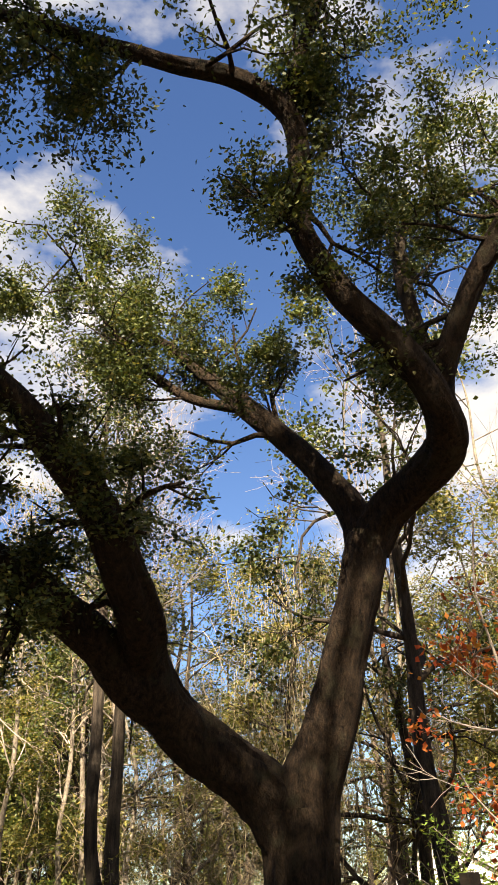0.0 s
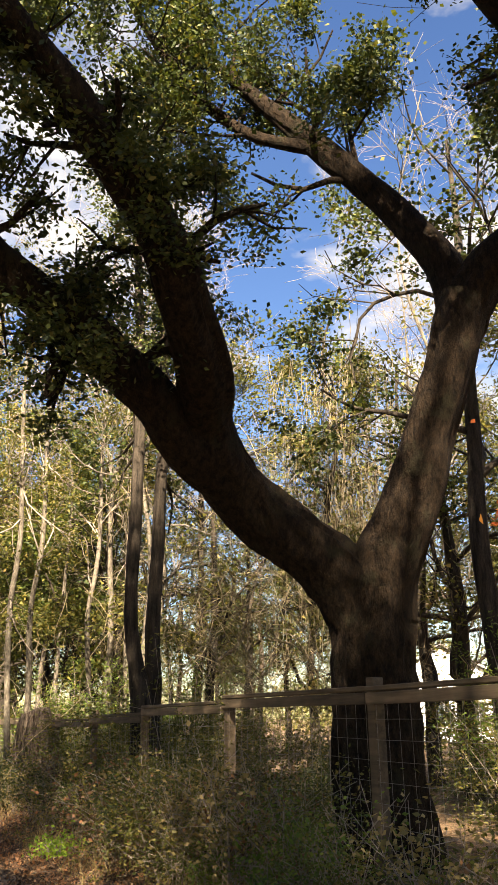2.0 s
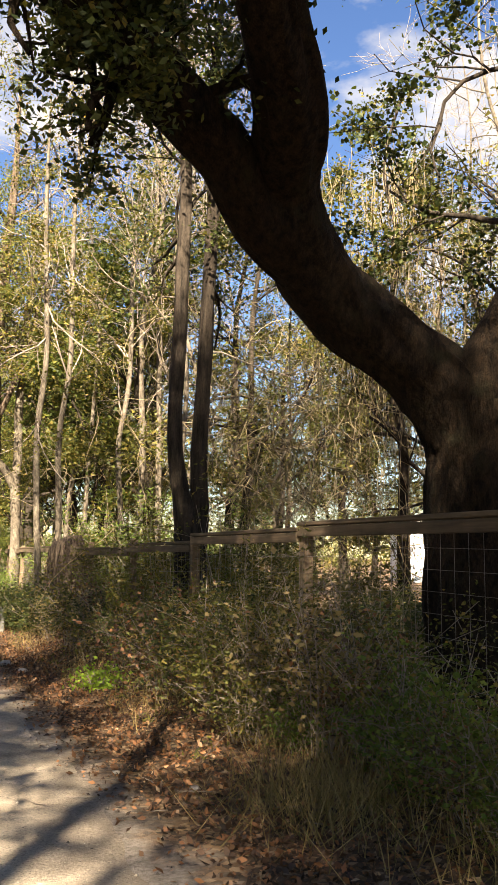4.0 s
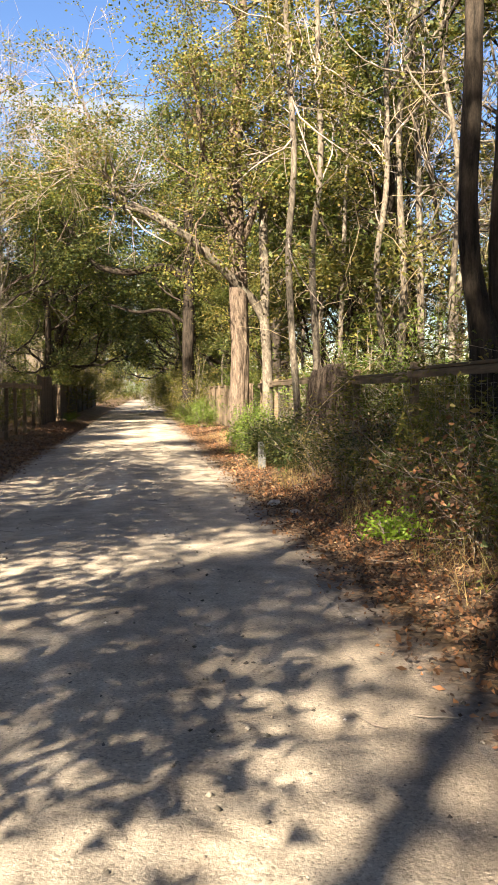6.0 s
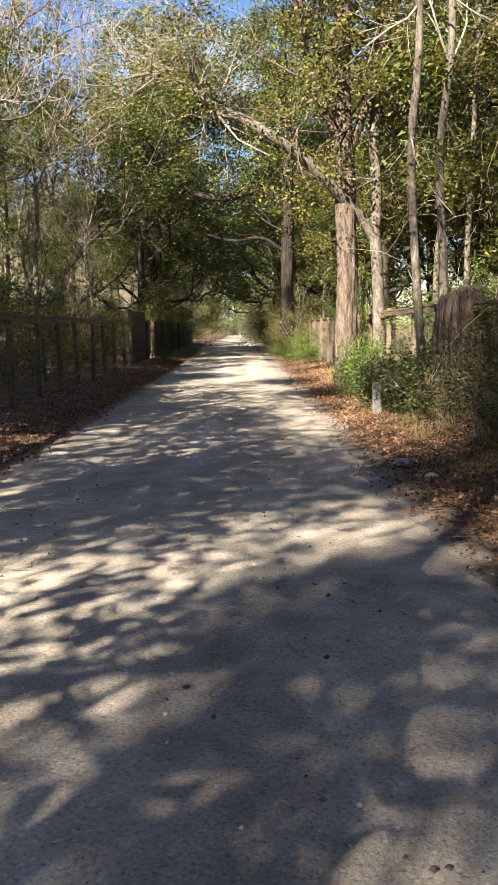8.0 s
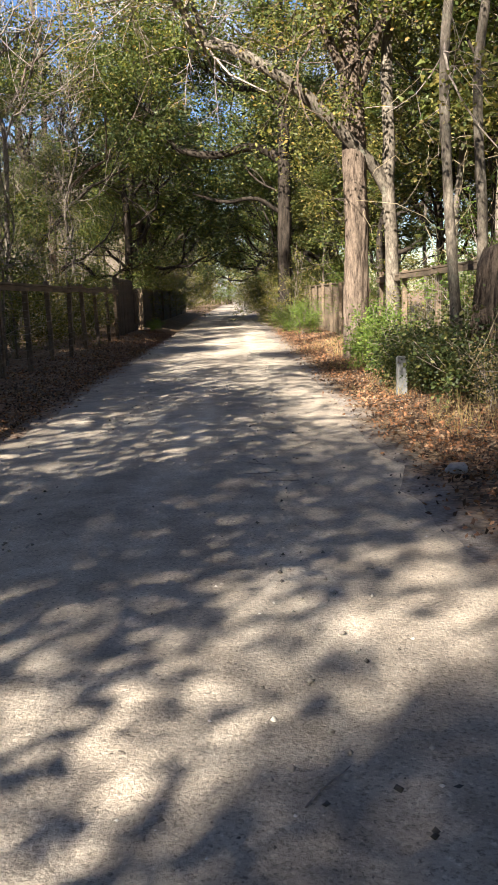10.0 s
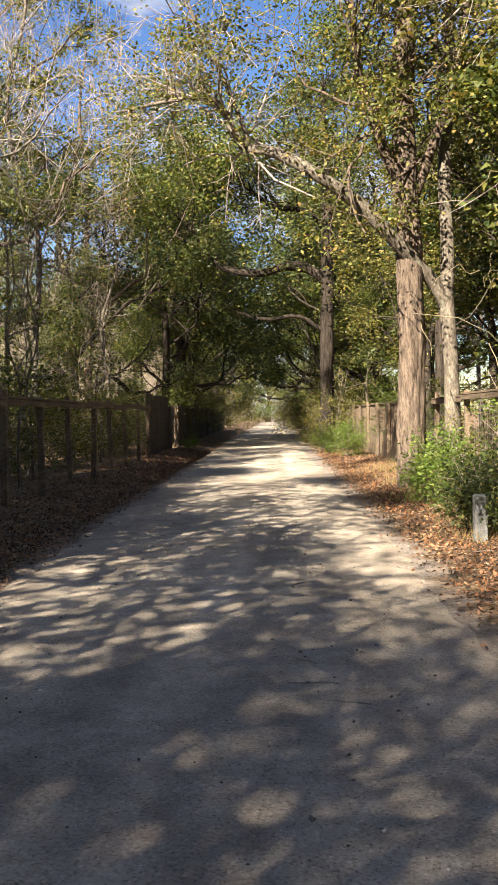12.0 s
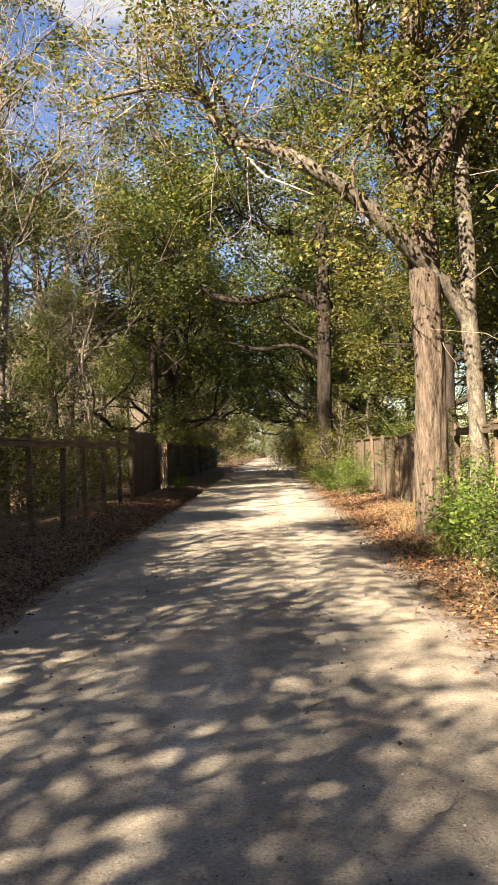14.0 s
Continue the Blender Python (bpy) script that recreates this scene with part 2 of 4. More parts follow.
DRY_LEAF = leaf_material("dry_fallen_leaf", [(0.0, (0.03, 0.021, 0.016)), (0.35, (0.075, 0.046, 0.032)), (0.65, (0.17, 0.085, 0.045)), (0.9, (0.29, 0.14, 0.07)), (1.0, (0.36, 0.26, 0.18))], 0.2, 0.6, 0.25)
STRAW = leaf_material("dry_grass", [(0.0, (0.12, 0.11, 0.045)), (0.5, (0.24, 0.185, 0.09)), (1.0, (0.36, 0.28, 0.15))], 0.3, 0.7, 0.2)
MOSS = leaf_material("hanging_moss", [(0.0, (0.14, 0.12, 0.09)), (0.6, (0.25, 0.2, 0.14)), (1.0, (0.34, 0.29, 0.2))], 0.3, 0.9, 0.1)
FENCE_WOOD = wood_material("fence_wood", (0.055, 0.042, 0.029), (0.2, 0.148, 0.1))
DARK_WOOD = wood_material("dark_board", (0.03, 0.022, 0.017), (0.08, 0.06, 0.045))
WIRE = plain_material("rusty_wire", (0.12, 0.1, 0.09), (0.25, 0.22, 0.2), 20.0, 0.5)
STONE = plain_material("grey_stone", (0.15, 0.13, 0.115), (0.36, 0.32, 0.275), 10.0, 0.9)
GREY_PAINT = plain_material("weathered_paint", (0.09, 0.09, 0.085), (0.26, 0.26, 0.25), 14.0, 0.85)
PEBBLE = leaf_material("pebble", [(0.0, (0.05, 0.045, 0.04)), (0.5, (0.16, 0.14, 0.12)), (0.85, (0.34, 0.3, 0.26)), (1.0, (0.55, 0.52, 0.47))], 0.0, 0.9, 0.2)
WHITE_PAINT = plain_material("white_siding", (0.72, 0.73, 0.74), (0.82, 0.82, 0.82), 3.0, 0.6, 0.1)
ROOF = plain_material("roof_shingle", (0.16, 0.14, 0.13), (0.3, 0.27, 0.24), 14.0, 0.9)
BEIGE = plain_material("beige_siding", (0.15, 0.12, 0.09), (0.22, 0.18, 0.14), 3.0, 0.7, 0.1)
GLASS = plain_material("dark_window", (0.03, 0.035, 0.04), (0.06, 0.07, 0.08), 2.0, 0.15, 0.0)


# ---- mesh tools ----
def fast_mesh(name, verts, quads, material, smooth=False):
    me = bpy.data.meshes.new(name)
    verts = np.asarray(verts, np.float32).reshape(-1, 3)
    quads = np.asarray(quads, np.int32)
    corners = quads.shape[-1]
    me.vertices.add(len(verts))
    me.vertices.foreach_set("co", verts.ravel())
    me.loops.add(quads.size)
    me.loops.foreach_set("vertex_index", quads.ravel())
    me.polygons.add(len(quads))
    me.polygons.foreach_set("loop_start", np.arange(0, quads.size, corners, dtype=np.int32))
    if smooth:
        me.polygons.foreach_set("use_smooth", np.ones(len(quads), dtype=bool))
    me.materials.append(material)
    me.update(calc_edges=True)
    return me


def under(name, me, parent, label="", kind=""):
    ob = new(name, me)
    ob.parent = parent
    return tagged(ob, label, kind=kind)


def part(name, bm, material, parent, label=""):
    me = bpy.data.meshes.new(name)
    bm.to_mesh(me)
    bm.free()
    me.materials.append(material)
    return under(name, me, parent, label)


def unit(v):
    return v / (np.linalg.norm(v, axis=-1, keepdims=True) + 1e-9)


def curve_points(pts, step):
    """A smooth line (Catmull-Rom) through pts, with points about step apart; columns past the third glide along."""
    p = np.asarray(pts, float)
    p = np.vstack([2 * p[0] - p[1], p, 2 * p[-1] - p[-2]])
    out = []
    for i in range(1, len(p) - 2):
        n = max(1, int(np.linalg.norm(p[i + 1, :3] - p[i, :3]) / step))
        t = (np.arange(n) / n)[:, None]
        out.append(0.5 * (2 * p[i] + (p[i + 1] - p[i - 1]) * t + (2 * p[i - 1] - 5 * p[i] + 4 * p[i + 1] - p[i + 2]) * t ** 2
                          + (3 * p[i] - p[i - 1] - 3 * p[i + 1] + p[i + 2]) * t ** 3))
    out.append(p[-2:-1])
    return np.vstack(out)


class Tubes:
    """Collects round limbs into one mesh."""

    def __init__(self):
        self.v, self.q, self.n = [], [], 0

    def add(self, pts, radii, sides=6, rough=0.0, seed=0.0, ribs=7):
        pts, radii = np.asarray(pts, float), np.asarray(radii, float)
        tan = unit(np.gradient(pts, axis=0))
        ref = np.array([0.31, 0.22, 0.92]) if abs(unit(pts[-1] - pts[0])[2]) < 0.8 else np.array([0.9, 0.31, 0.1])
        a = unit(np.cross(tan, ref))
        b = np.cross(tan, a)
        ang = np.arange(sides) * 2 * math.pi / sides
        ring = np.cos(ang)[None, :, None] * a[:, None] + np.sin(ang)[None, :, None] * b[:, None]
        rad = np.repeat(radii[:, None], sides, 1)
        if rough:
            run = np.concatenate([[0], np.cumsum(np.linalg.norm(np.diff(pts, axis=0), axis=1))])
            for i in range(len(pts)):
                for j in range(sides):
                    c, s = math.cos(ang[j]), math.sin(ang[j])
                    w = noise.noise(Vector((c * ribs * 0.5, s * ribs * 0.5, run[i] * 1.4 + seed)))
                    w2 = noise.noise(Vector((c * 1.3, s * 1.3, run[i] * 0.9 + seed + 9)))
                    rad[i, j] *= 1 + rough * (-abs(w) * 1.4 + 0.4) + 0.16 * w2
        v = pts[:, None] + ring * rad[:, :, None]
        m = len(pts)
        i, j = np.meshgrid(np.arange(m - 1), np.arange(sides), indexing="ij")
        k = (j + 1) % sides
        q = np.stack([i * sides + j, i * sides + k, (i + 1) * sides + k, (i + 1) * sides + j], -1).reshape(-1, 4) + self.n
        self.v.append(v.reshape(-1, 3))
        self.q.append(q)
        self.n += m * sides

    def mesh(self, name, material, smooth=True):
        return fast_mesh(name, np.vstack(self.v), np.vstack(self.q), material, smooth)


def leaf_quads(rng, centres, size, aspect=0.28, droop=0.15, flat=0.5, up_bias=0.4, corners=4):
    """One folded four-cornered leaf at each centre."""
    c = np.asarray(centres, float)
    n = len(c)
    d = rng.normal(size=(n, 3))
    d[:, 2] = d[:, 2] * flat - droop
    d = unit(d)
    nor = rng.normal(size=(n, 3)) * 0.7
    nor[:, 2] += up_bias
    s = unit(np.cross(d, nor))
    up = np.cross(s, d)
    ln = size * rng.uniform(0.6, 1.3, (n, 1))
    w = ln * aspect * rng.uniform(0.8, 1.2, (n, 1))
    mid = c + d * ln * 0.45 + up * w * 0.25
    if corners == 3:
        v = np.stack([c - s * w * 0.4, c + s * w * 0.75 + up * w * 0.3 + d * ln * 0.15, c + d * ln], 1)
    else:
        v = np.stack([c, mid + s * w, c + d * ln, mid - s * w], 1)
    return v.reshape(-1, 3), np.arange(n * corners).reshape(-1, corners)


def leaf_clumps(rng, tips, count, spread, per=45):
    """Places for leaves: tufts round some of the twigs, with gaps between them."""
    tips = np.asarray(tips)
    k = max(6, count // per)
    cores = tips[rng.integers(0, len(tips), k)]
    which = rng.integers(0, k, count)
    size = rng.uniform(0.6, 1.4, k)[which][:, None]
    return cores[which] + rng.normal(0, 1.0, (count, 3)) * np.array([1, 1, 0.7]) * spread * size


def grow(rng, p, d, length, r, depth, limbs, tips, up=0.12, wob=0.3, kids=(3, 5), shrink=0.6, spread=(30, 65), first=0.3):
    n = max(4, int(length / 0.4))
    step = length / n
    pts = [np.array(p, float)]
    d = unit(np.array(d, float))
    dirs = [d]
    for _ in range(n):
        d = unit(d + rng.normal(0, wob, 3) * math.sqrt(step) + np.array([0, 0, up]) * step)
        pts.append(pts[-1] + d * step)
        dirs.append(d)
    rad = np.linspace(r, r * 0.35, n + 1)
    limbs.append((np.array(pts), rad, depth))
    if depth == 0:
        tips.extend(pts[n // 3:])
        return
    for _ in range(rng.integers(kids[0], kids[1] + 1)):
        i = int(rng.uniform(first, 1.0) * n)
        side = unit(np.cross(dirs[i], rng.normal(size=3)))
        a = radians(rng.uniform(*spread))
        grow(rng, pts[i], dirs[i] * math.cos(a) + side * math.sin(a), length * shrink * rng.uniform(0.7, 1.15), rad[i] * 0.6,
             depth - 1, limbs, tips, up, wob, kids, shrink, spread, 0.25)


def smoothstep(a, b, x):
    t = np.clip((x - a) / (b - a), 0, 1)
    return t * t * (3 - 2 * t)


def ground_z(x, y):
    """Height of the land: the track dips a little as it goes on, its verges stand higher."""
    x, y = np.asarray(x, float), np.asarray(y, float)
    z = -0.2 * smoothstep(5, 20, y) + 0.14 * smoothstep(1.9, 3.4, x) + 0.24 * smoothstep(2.5, 3.9, -x)
    bumps = 0.035 * np.sin(x * 2.1 + 0.6 * np.sin(y * 1.3)) * np.sin(y * 1.7 + np.sin(x)) * (smoothstep(2.0, 2.9, x) + smoothstep(2.7, 3.5, -x))
    return z + bumps * smoothstep(140, 60, np.hypot(x, y))


def gz(x, y):
    return float(ground_z(x, y))


def swing(y):
    """How far the lane has drifted sideways at y."""
    return -0.012 * max(0.0, y - 22.0)


def scatter_stuff(name, label, category, v, q, material):
    return tagged(new(name, fast_mesh(name, v, q, material)), label, category, kind="stuff")


# ---- ground and track ----
def axis_steps(limits):
    out = []
    for a, b, s in limits:
        out.extend(np.arange(a, b, s))
    return np.array(out + [limits[-1][1]])


def grid_mesh(name, xs, ys, zfun, material):
    X, Y = np.meshgrid(xs, ys, indexing="ij")
    V = np.stack([X, Y, zfun(X, Y)], -1).reshape(-1, 3)
    n = len(ys)
    i, j = np.meshgrid(np.arange(len(xs) - 1), np.arange(n - 1), indexing="ij")
    Q = np.stack([i * n + j, (i + 1) * n + j, (i + 1) * n + j + 1, i * n + j + 1], -1).reshape(-1, 4)
    return fast_mesh(name, V, Q, material, True)


XS = axis_steps([(-1500, -60, 240), (-60, -8, 4), (-8, 8, 0.25), (8, 60, 4), (60, 1500, 240)])
YS = axis_steps([(-1500, -60, 240), (-60, -6, 6), (-6, 50, 0.4), (50, 130, 4), (130, 1500, 200)])
tagged(new("ground", grid_mesh("ground", XS, YS, ground_z, SOIL)), "brown leaf-strewn woodland soil beside the track", "ground", kind="structure")


def road_mesh():
    ys = np.arange(-12, 172, 0.2)
    cols = 15
    V, Q = [], []
    for k, y in enumerate(ys):
        right = 1.72 + 0.22 * noise.noise(Vector((y * 0.35, 3, 0))) + 0.16 * noise.noise(Vector((y * 1.3, 3, 0))) + 0.08 * noise.noise(Vector((y * 4.1, 3, 0)))
        left = -2.5 + 0.2 * noise.noise(Vector((y * 0.3, 8, 0))) + 0.14 * noise.noise(Vector((y * 1.4, 8, 0))) + 0.08 * noise.noise(Vector((y * 4.3, 8, 0)))
        for i in range(cols):
            f = i / (cols - 1)
            x = left + (right - left) * f
            crown = 0.035 * (1 - (2 * f - 1) ** 2)
            rut = -0.018 * (math.exp(-((f - 0.28) / 0.07) ** 2) + math.exp(-((f - 0.72) / 0.07) ** 2))
            lift = 0.008 if 0 < i < cols - 1 else -0.03
            V.append((x + swing(y), y, gz(x, y) + crown + rut + lift + 0.01 * noise.noise(Vector((x * 1.8, y * 1.3, 0)))))
    for k in range(len(ys) - 1):
        for i in range(cols - 1):
            a = k * cols + i
            Q.append((a, a + 1, a + 1 + cols, a + cols))
    return fast_mesh("road", V, Q, ROAD, True)


tagged(new("road", road_mesh()), "pale packed-dirt track dappled with tree shade", "dirt road", kind="structure")


# ---- trees ----
def thing(name, x, y, label, category, group="", z=None):
    ob = new(name)
    ob.location = (x, y, gz(x, y) if z is None else z)
    return tagged(ob, label, category, group)


def add_branches(ob, limbs, top, bark, twig_bark):
    """Each main limb is a part; the fine twigs stay joined."""
    fine = Tubes()
    for p, rad, dep in limbs:
        if dep == top:
            t = Tubes()
            t.add(p, rad, 7)
            under("limb", t.mesh("limb", bark), ob)
        else:
            keep = [0, len(p) // 2, len(p) - 1] if dep == 0 else slice(None)
            fine.add(p[keep], np.maximum(rad[keep], 0.004), 4 if dep else 3)
    if fine.n:
        under("twigwork", fine.mesh("twigwork", twig_bark), ob, kind="stuff")


def tree(name, x, y, label, height, r, seed, bark, leaf, n_leaf, leaf_size, base=0.35, lean=(0, 0), limbs_n=9, reach=0.35,
         sprawl=0.35, twigs=None, group="", up=0.1, depth=2, aspect=0.42, tuft=0.22, per=60, corners=4):
    """A tree of its own: a tapered trunk, limbs that fork into twigs, and a loose crown of single leaves."""
    rng = np.random.default_rng(seed)
    ob = thing(name, x, y, label, "tree", group)
    pts = [(0, 0, -0.25, r * 1.5), (0, 0, 0.12, r * 1.12)]
    for i in range(1, 7):
        f = i / 6
        pts.append((lean[0] * f * height + rng.normal(0, 0.022) * height * f ** 0.7, lean[1] * f * height + rng.normal(0, 0.022) * height * f ** 0.7,
                    f * height, max(r * (1 - 0.85 * f), 0.015)))
    c = curve_points(pts, 0.3)
    t = Tubes()
    t.add(c[:, :3], c[:, 3], 12, 0.12 if r > 0.15 else 0.0, seed * 1.7)
    under("trunk", t.mesh("trunk", bark), ob)
    limbs, tips = [], []
    for k in range(limbs_n):
        f = base + (0.97 - base) * (k + rng.uniform(0, 0.8)) / limbs_n
        i = min(int(f * (len(c) - 1)), len(c) - 1)
        a = rng.uniform(0, 2 * math.pi)
        d = np.array([math.cos(a), math.sin(a), rng.uniform(0.15, 0.8)])
        grow(rng, c[i, :3], d, height * reach * (1.15 - 0.6 * f) * rng.uniform(0.7, 1.2), max(c[i, 3] * 0.5, 0.018), depth, limbs, tips, up, sprawl)
    add_branches(ob, limbs, depth, bark, twigs or bark)
    if n_leaf:
        pick = leaf_clumps(rng, tips, n_leaf, tuft, per)
        v, q = leaf_quads(rng, pick, leaf_size, aspect, corners=corners)
        under("crown", fast_mesh("crown", v, q, leaf), ob, kind="stuff")
    return ob


def shrub(name, x, y, label, height, width, seed, leaf, n_leaf, leaf_size, stems=9, group="", corners=4):
    rng = np.random.default_rng(seed)
    ob = thing(name, x, y, label, "shrub", group)
    t, tips = Tubes(), []
    for k in range(stems):
        limbs = []
        a = rng.uniform(0, 2 * math.pi)
        d = (math.cos(a) * width / height * 0.6, math.sin(a) * width / height * 0.6, 1)
        grow(rng, (rng.normal(0, 0.06), rng.normal(0, 0.06), -0.05), d, height * rng.uniform(0.6, 1.0), 0.004 + height * 0.003, 1, limbs, tips, 0.05, 0.3, (3, 5), 0.45)
        for p, rad, dep in limbs:
            keep = [0, len(p) // 2, len(p) - 1]
            t.add(p[keep], np.maximum(rad[keep], 0.003), 3)
    under("stem_tangle", t.mesh("stem_tangle", TWIG), ob, kind="stuff")
    tips = np.array(tips)
    pick = tips[rng.integers(0, len(tips), n_leaf)] + rng.normal(0, 0.09, (n_leaf, 3))
    pick[:, 2] = np.maximum(pick[:, 2], 0.03)
    v, q = leaf_quads(rng, pick, leaf_size, corners=corners)
    under("foliage", fast_mesh("foliage", v, q, leaf), ob, kind="stuff")
    return ob


def copies(ob, spots, seed, big=(0.85, 1.2)):
    rng = np.random.default_rng(seed)
    for x, y in spots:
        s = rng.uniform(*big)
        x += swing(y) if y > 40 else 0.0
        copy_thing(ob, Matrix.Translation((x, y, gz(x, y))) @ Matrix.Rotation(rng.uniform(0, 6.28), 4, "Z") @ Matrix.Scale(s, 4))


# ---- the great oak ----
def great_oak():
    X0, Y0 = 5.31, 10.05
    z0 = gz(X0, Y0)
    ob = thing("live_oak", X0, Y0, "large dark evergreen oak with forked mossy trunk behind the fence", "tree")
    rng = np.random.default_rng(5)
    lines = {
        "trunk": [(5.32, 10.05, -0.3, .72), (5.32, 10.05, 0.15, .60), (5.31, 10.05, 0.8, .50), (5.31, 10.05, 1.7, .47), (5.3, 10.05, 2.4, .48), (5.3, 10.04, 3.0, .5)],
        "limb": [(5.25, 10.08, 2.75, .40), (5.0, 10.18, 3.2, .40), (4.62, 10.31, 3.5, .37), (4.06, 10.49, 3.97, .36), (3.55, 10.29, 4.41, .34), (3.3, 10.13, 4.8, .30), (2.9, 9.34, 5.25, .28), (2.42, 8.77, 5.84, .25), (1.95, 8.5, 6.38, .22), (1.37, 8.23, 6.84, .2), (0.82, 7.91, 7.15, .17), (0.1, 7.5, 7.5, .13), (-0.9, 7.0, 7.9, .07)],
        "limb_b": [(3.75, 10.38, 4.2, .28), (3.12, 10.22, 4.55, .29), (2.54, 9.99, 5.01, .27), (1.94, 9.84, 5.4, .25), (1.37, 9.65, 5.67, .22), (0.78, 9.53, 6.01, .2), (-0.2, 9.3, 6.6, .14), (-1.3, 9.1, 7.0, .07)],
        "limb_c": [(5.36, 10.02, 2.75, .42), (5.45, 9.95, 3.2, .40), (5.63, 9.72, 3.69, .36), (5.81, 9.47, 4.5, .32), (6.03, 9.18, 5.49, .29), (6.27, 8.98, 6.5, .3)],
        "limb_d": [(6.2, 9.03, 6.3, .25), (6.2, 9.15, 6.9, .24), (5.97, 9.35, 7.57, .22), (5.54, 9.78, 8.44, .19), (5.05, 10.2, 9.26, .17), (4.45, 10.64, 10.1, .13), (3.9, 11.0, 10.9, .08), (3.2, 11.3, 11.5, .04)],
        "limb_e": [(6.27, 8.98, 6.35, .28), (6.5, 8.75, 6.8, .28), (6.71, 8.2, 7.04, .27), (6.57, 7.27, 7.23, .27), (5.98, 6.73, 7.57, .22), (5.37, 6.59, 8.13, .19), (4.71, 6.59, 8.79, .17), (4.15, 6.48, 9.6, .15), (4.1, 6.16, 10.31, .145), (3.86, 5.96, 11.1, .14), (3.29, 5.95, 11.39, .13), (2.33, 5.96, 11.29, .11), (1.14, 5.89, 11.01, .09), (0.13, 5.7, 10.6, .07), (-0.6, 5.38, 10.2, .04)],
        "limb_f": [(6.5, 7.2, 7.2, .22), (6.35, 6.95, 7.7, .19), (6.42, 6.59, 8.42, .16), (6.6, 6.12, 9.1, .15), (6.81, 5.57, 9.72, .13), (7.09, 4.86, 10.41, .1), (7.4, 4.2, 11.2, .06)],
        "limb_g": [(6.5, 7.3, 7.35, .16), (6.5, 7.25, 8.4, .14), (6.35, 7.23, 9.6, .12), (6.45, 7.3, 10.5, .11), (6.77, 7.36, 11.44, .09), (7.49, 7.07, 12.04, .07), (8.25, 6.66, 12.3, .04)],
        "limb_h": [(3.85, 5.98, 11.1, .12), (3.95, 5.6, 11.9, .1), (4.15, 5.3, 12.8, .07), (4.3, 5.1, 13.6, .04)],
        "limb_i": [(5.1, 10.15, 9.2, .1), (4.2, 10.7, 9.6, .08), (3.4, 11.2, 10.6, .07), (2.6, 11.4, 11.9, .045), (1.9, 11.3, 13.1, .012)],
    }
    off = np.array([X0, Y0, z0, 0])
    for k, (nm, pts) in enumerate(lines.items()):
        big = pts[0][3] > 0.2
        c = curve_points(np.array(pts) - off, 0.1 if big else 0.2)
        wob = np.array([[noise.noise(Vector((i * 0.13, k * 7.1, j * 3.3))) for j in range(3)] for i in range(len(c))])
        c[:, :3] += wob * 0.05
        t = Tubes()
        t.add(c[:, :3], c[:, 3], 36 if big else 14, 0.2, k * 13.1, 14)
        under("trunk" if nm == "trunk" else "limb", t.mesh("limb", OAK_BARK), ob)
    limbs, tips = [], []
    plan = [("limb", 0.45, 22, 1.0, 1), ("limb_b", 0.3, 28, 1.0, 1), ("limb_d", 0.4, 12, 1.6, 2), ("limb_e", 0.45, 16, 1.5, 2),
            ("limb_f", 0.25, 16, 2.0, 2), ("limb_g", 0.25, 16, 2.2, 2), ("limb_h", 0.2, 9, 1.6, 2), ("limb_i", 0.1, 22, 1.8, 2)]
    for nm, start, count, length, dep in plan:
        c = curve_points(np.array(lines[nm]) - off, 0.2)
        rng = np.random.default_rng(len(nm) * 100 + ord(nm[-1]))
        for _ in range(count):
            i = int(rng.uniform(start, 0.99) * (len(c) - 1))
            d = unit(c[min(i + 1, len(c) - 1), :3] - c[i - 1, :3]) * 0.5 + rng.normal(0, 0.75, 3)
            grow(rng, c[i, :3], d, length * rng.uniform(0.6, 1.2), max(c[i, 3] * 0.3, 0.02), dep, limbs, tips, 0.1, 0.5, (2, 4), 0.6)
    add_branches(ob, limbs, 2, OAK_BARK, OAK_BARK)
    n = 125000
    pick = leaf_clumps(rng, tips, n, 0.15, 95)
    v, q = leaf_quads(rng, pick, 0.078, 0.26)
    under("crown", fast_mesh("crown", v, q, OAK_LEAF), ob, kind="stuff")
    return ob


great_oak()


# ---- trees along the verge ----
def trunk_line(ob, pts, bark, name="trunk", sides=14, rough=0.1, seed=0.0, step=0.2, ribs=9):
    c = curve_points(pts, step)
    t = Tubes()
    t.add(c[:, :3], c[:, 3], sides, rough, seed, ribs)
    return under(name, t.mesh(name, bark), ob), c


def leafy_limbs(ob, rng, lines, count, length, leaf, n_leaf, size, bark, dep=2, start=0.3, up=0.1, wob=0.4, loose=0.16):
    limbs, tips = [], []
    for c in lines:
        for _ in range(count):
            i = int(rng.uniform(start, 0.99) * (len(c) - 1))
            d = unit(c[min(i + 1, len(c) - 1), :3] - c[max(i - 1, 0), :3]) * 0.5 + rng.normal(0, 0.7, 3)
            grow(rng, c[i, :3], d, length * rng.uniform(0.6, 1.2), max(c[i, 3] * 0.35, 0.014), dep, limbs, tips, up, wob, (2, 4), 0.62)
    add_branches(ob, limbs, dep, bark, bark)
    if n_leaf:
        pick = leaf_clumps(rng, tips, n_leaf, loose, 35)
        v, q = leaf_quads(rng, pick, size)
        under("crown", fast_mesh("crown", v, q, leaf), ob, kind="stuff")


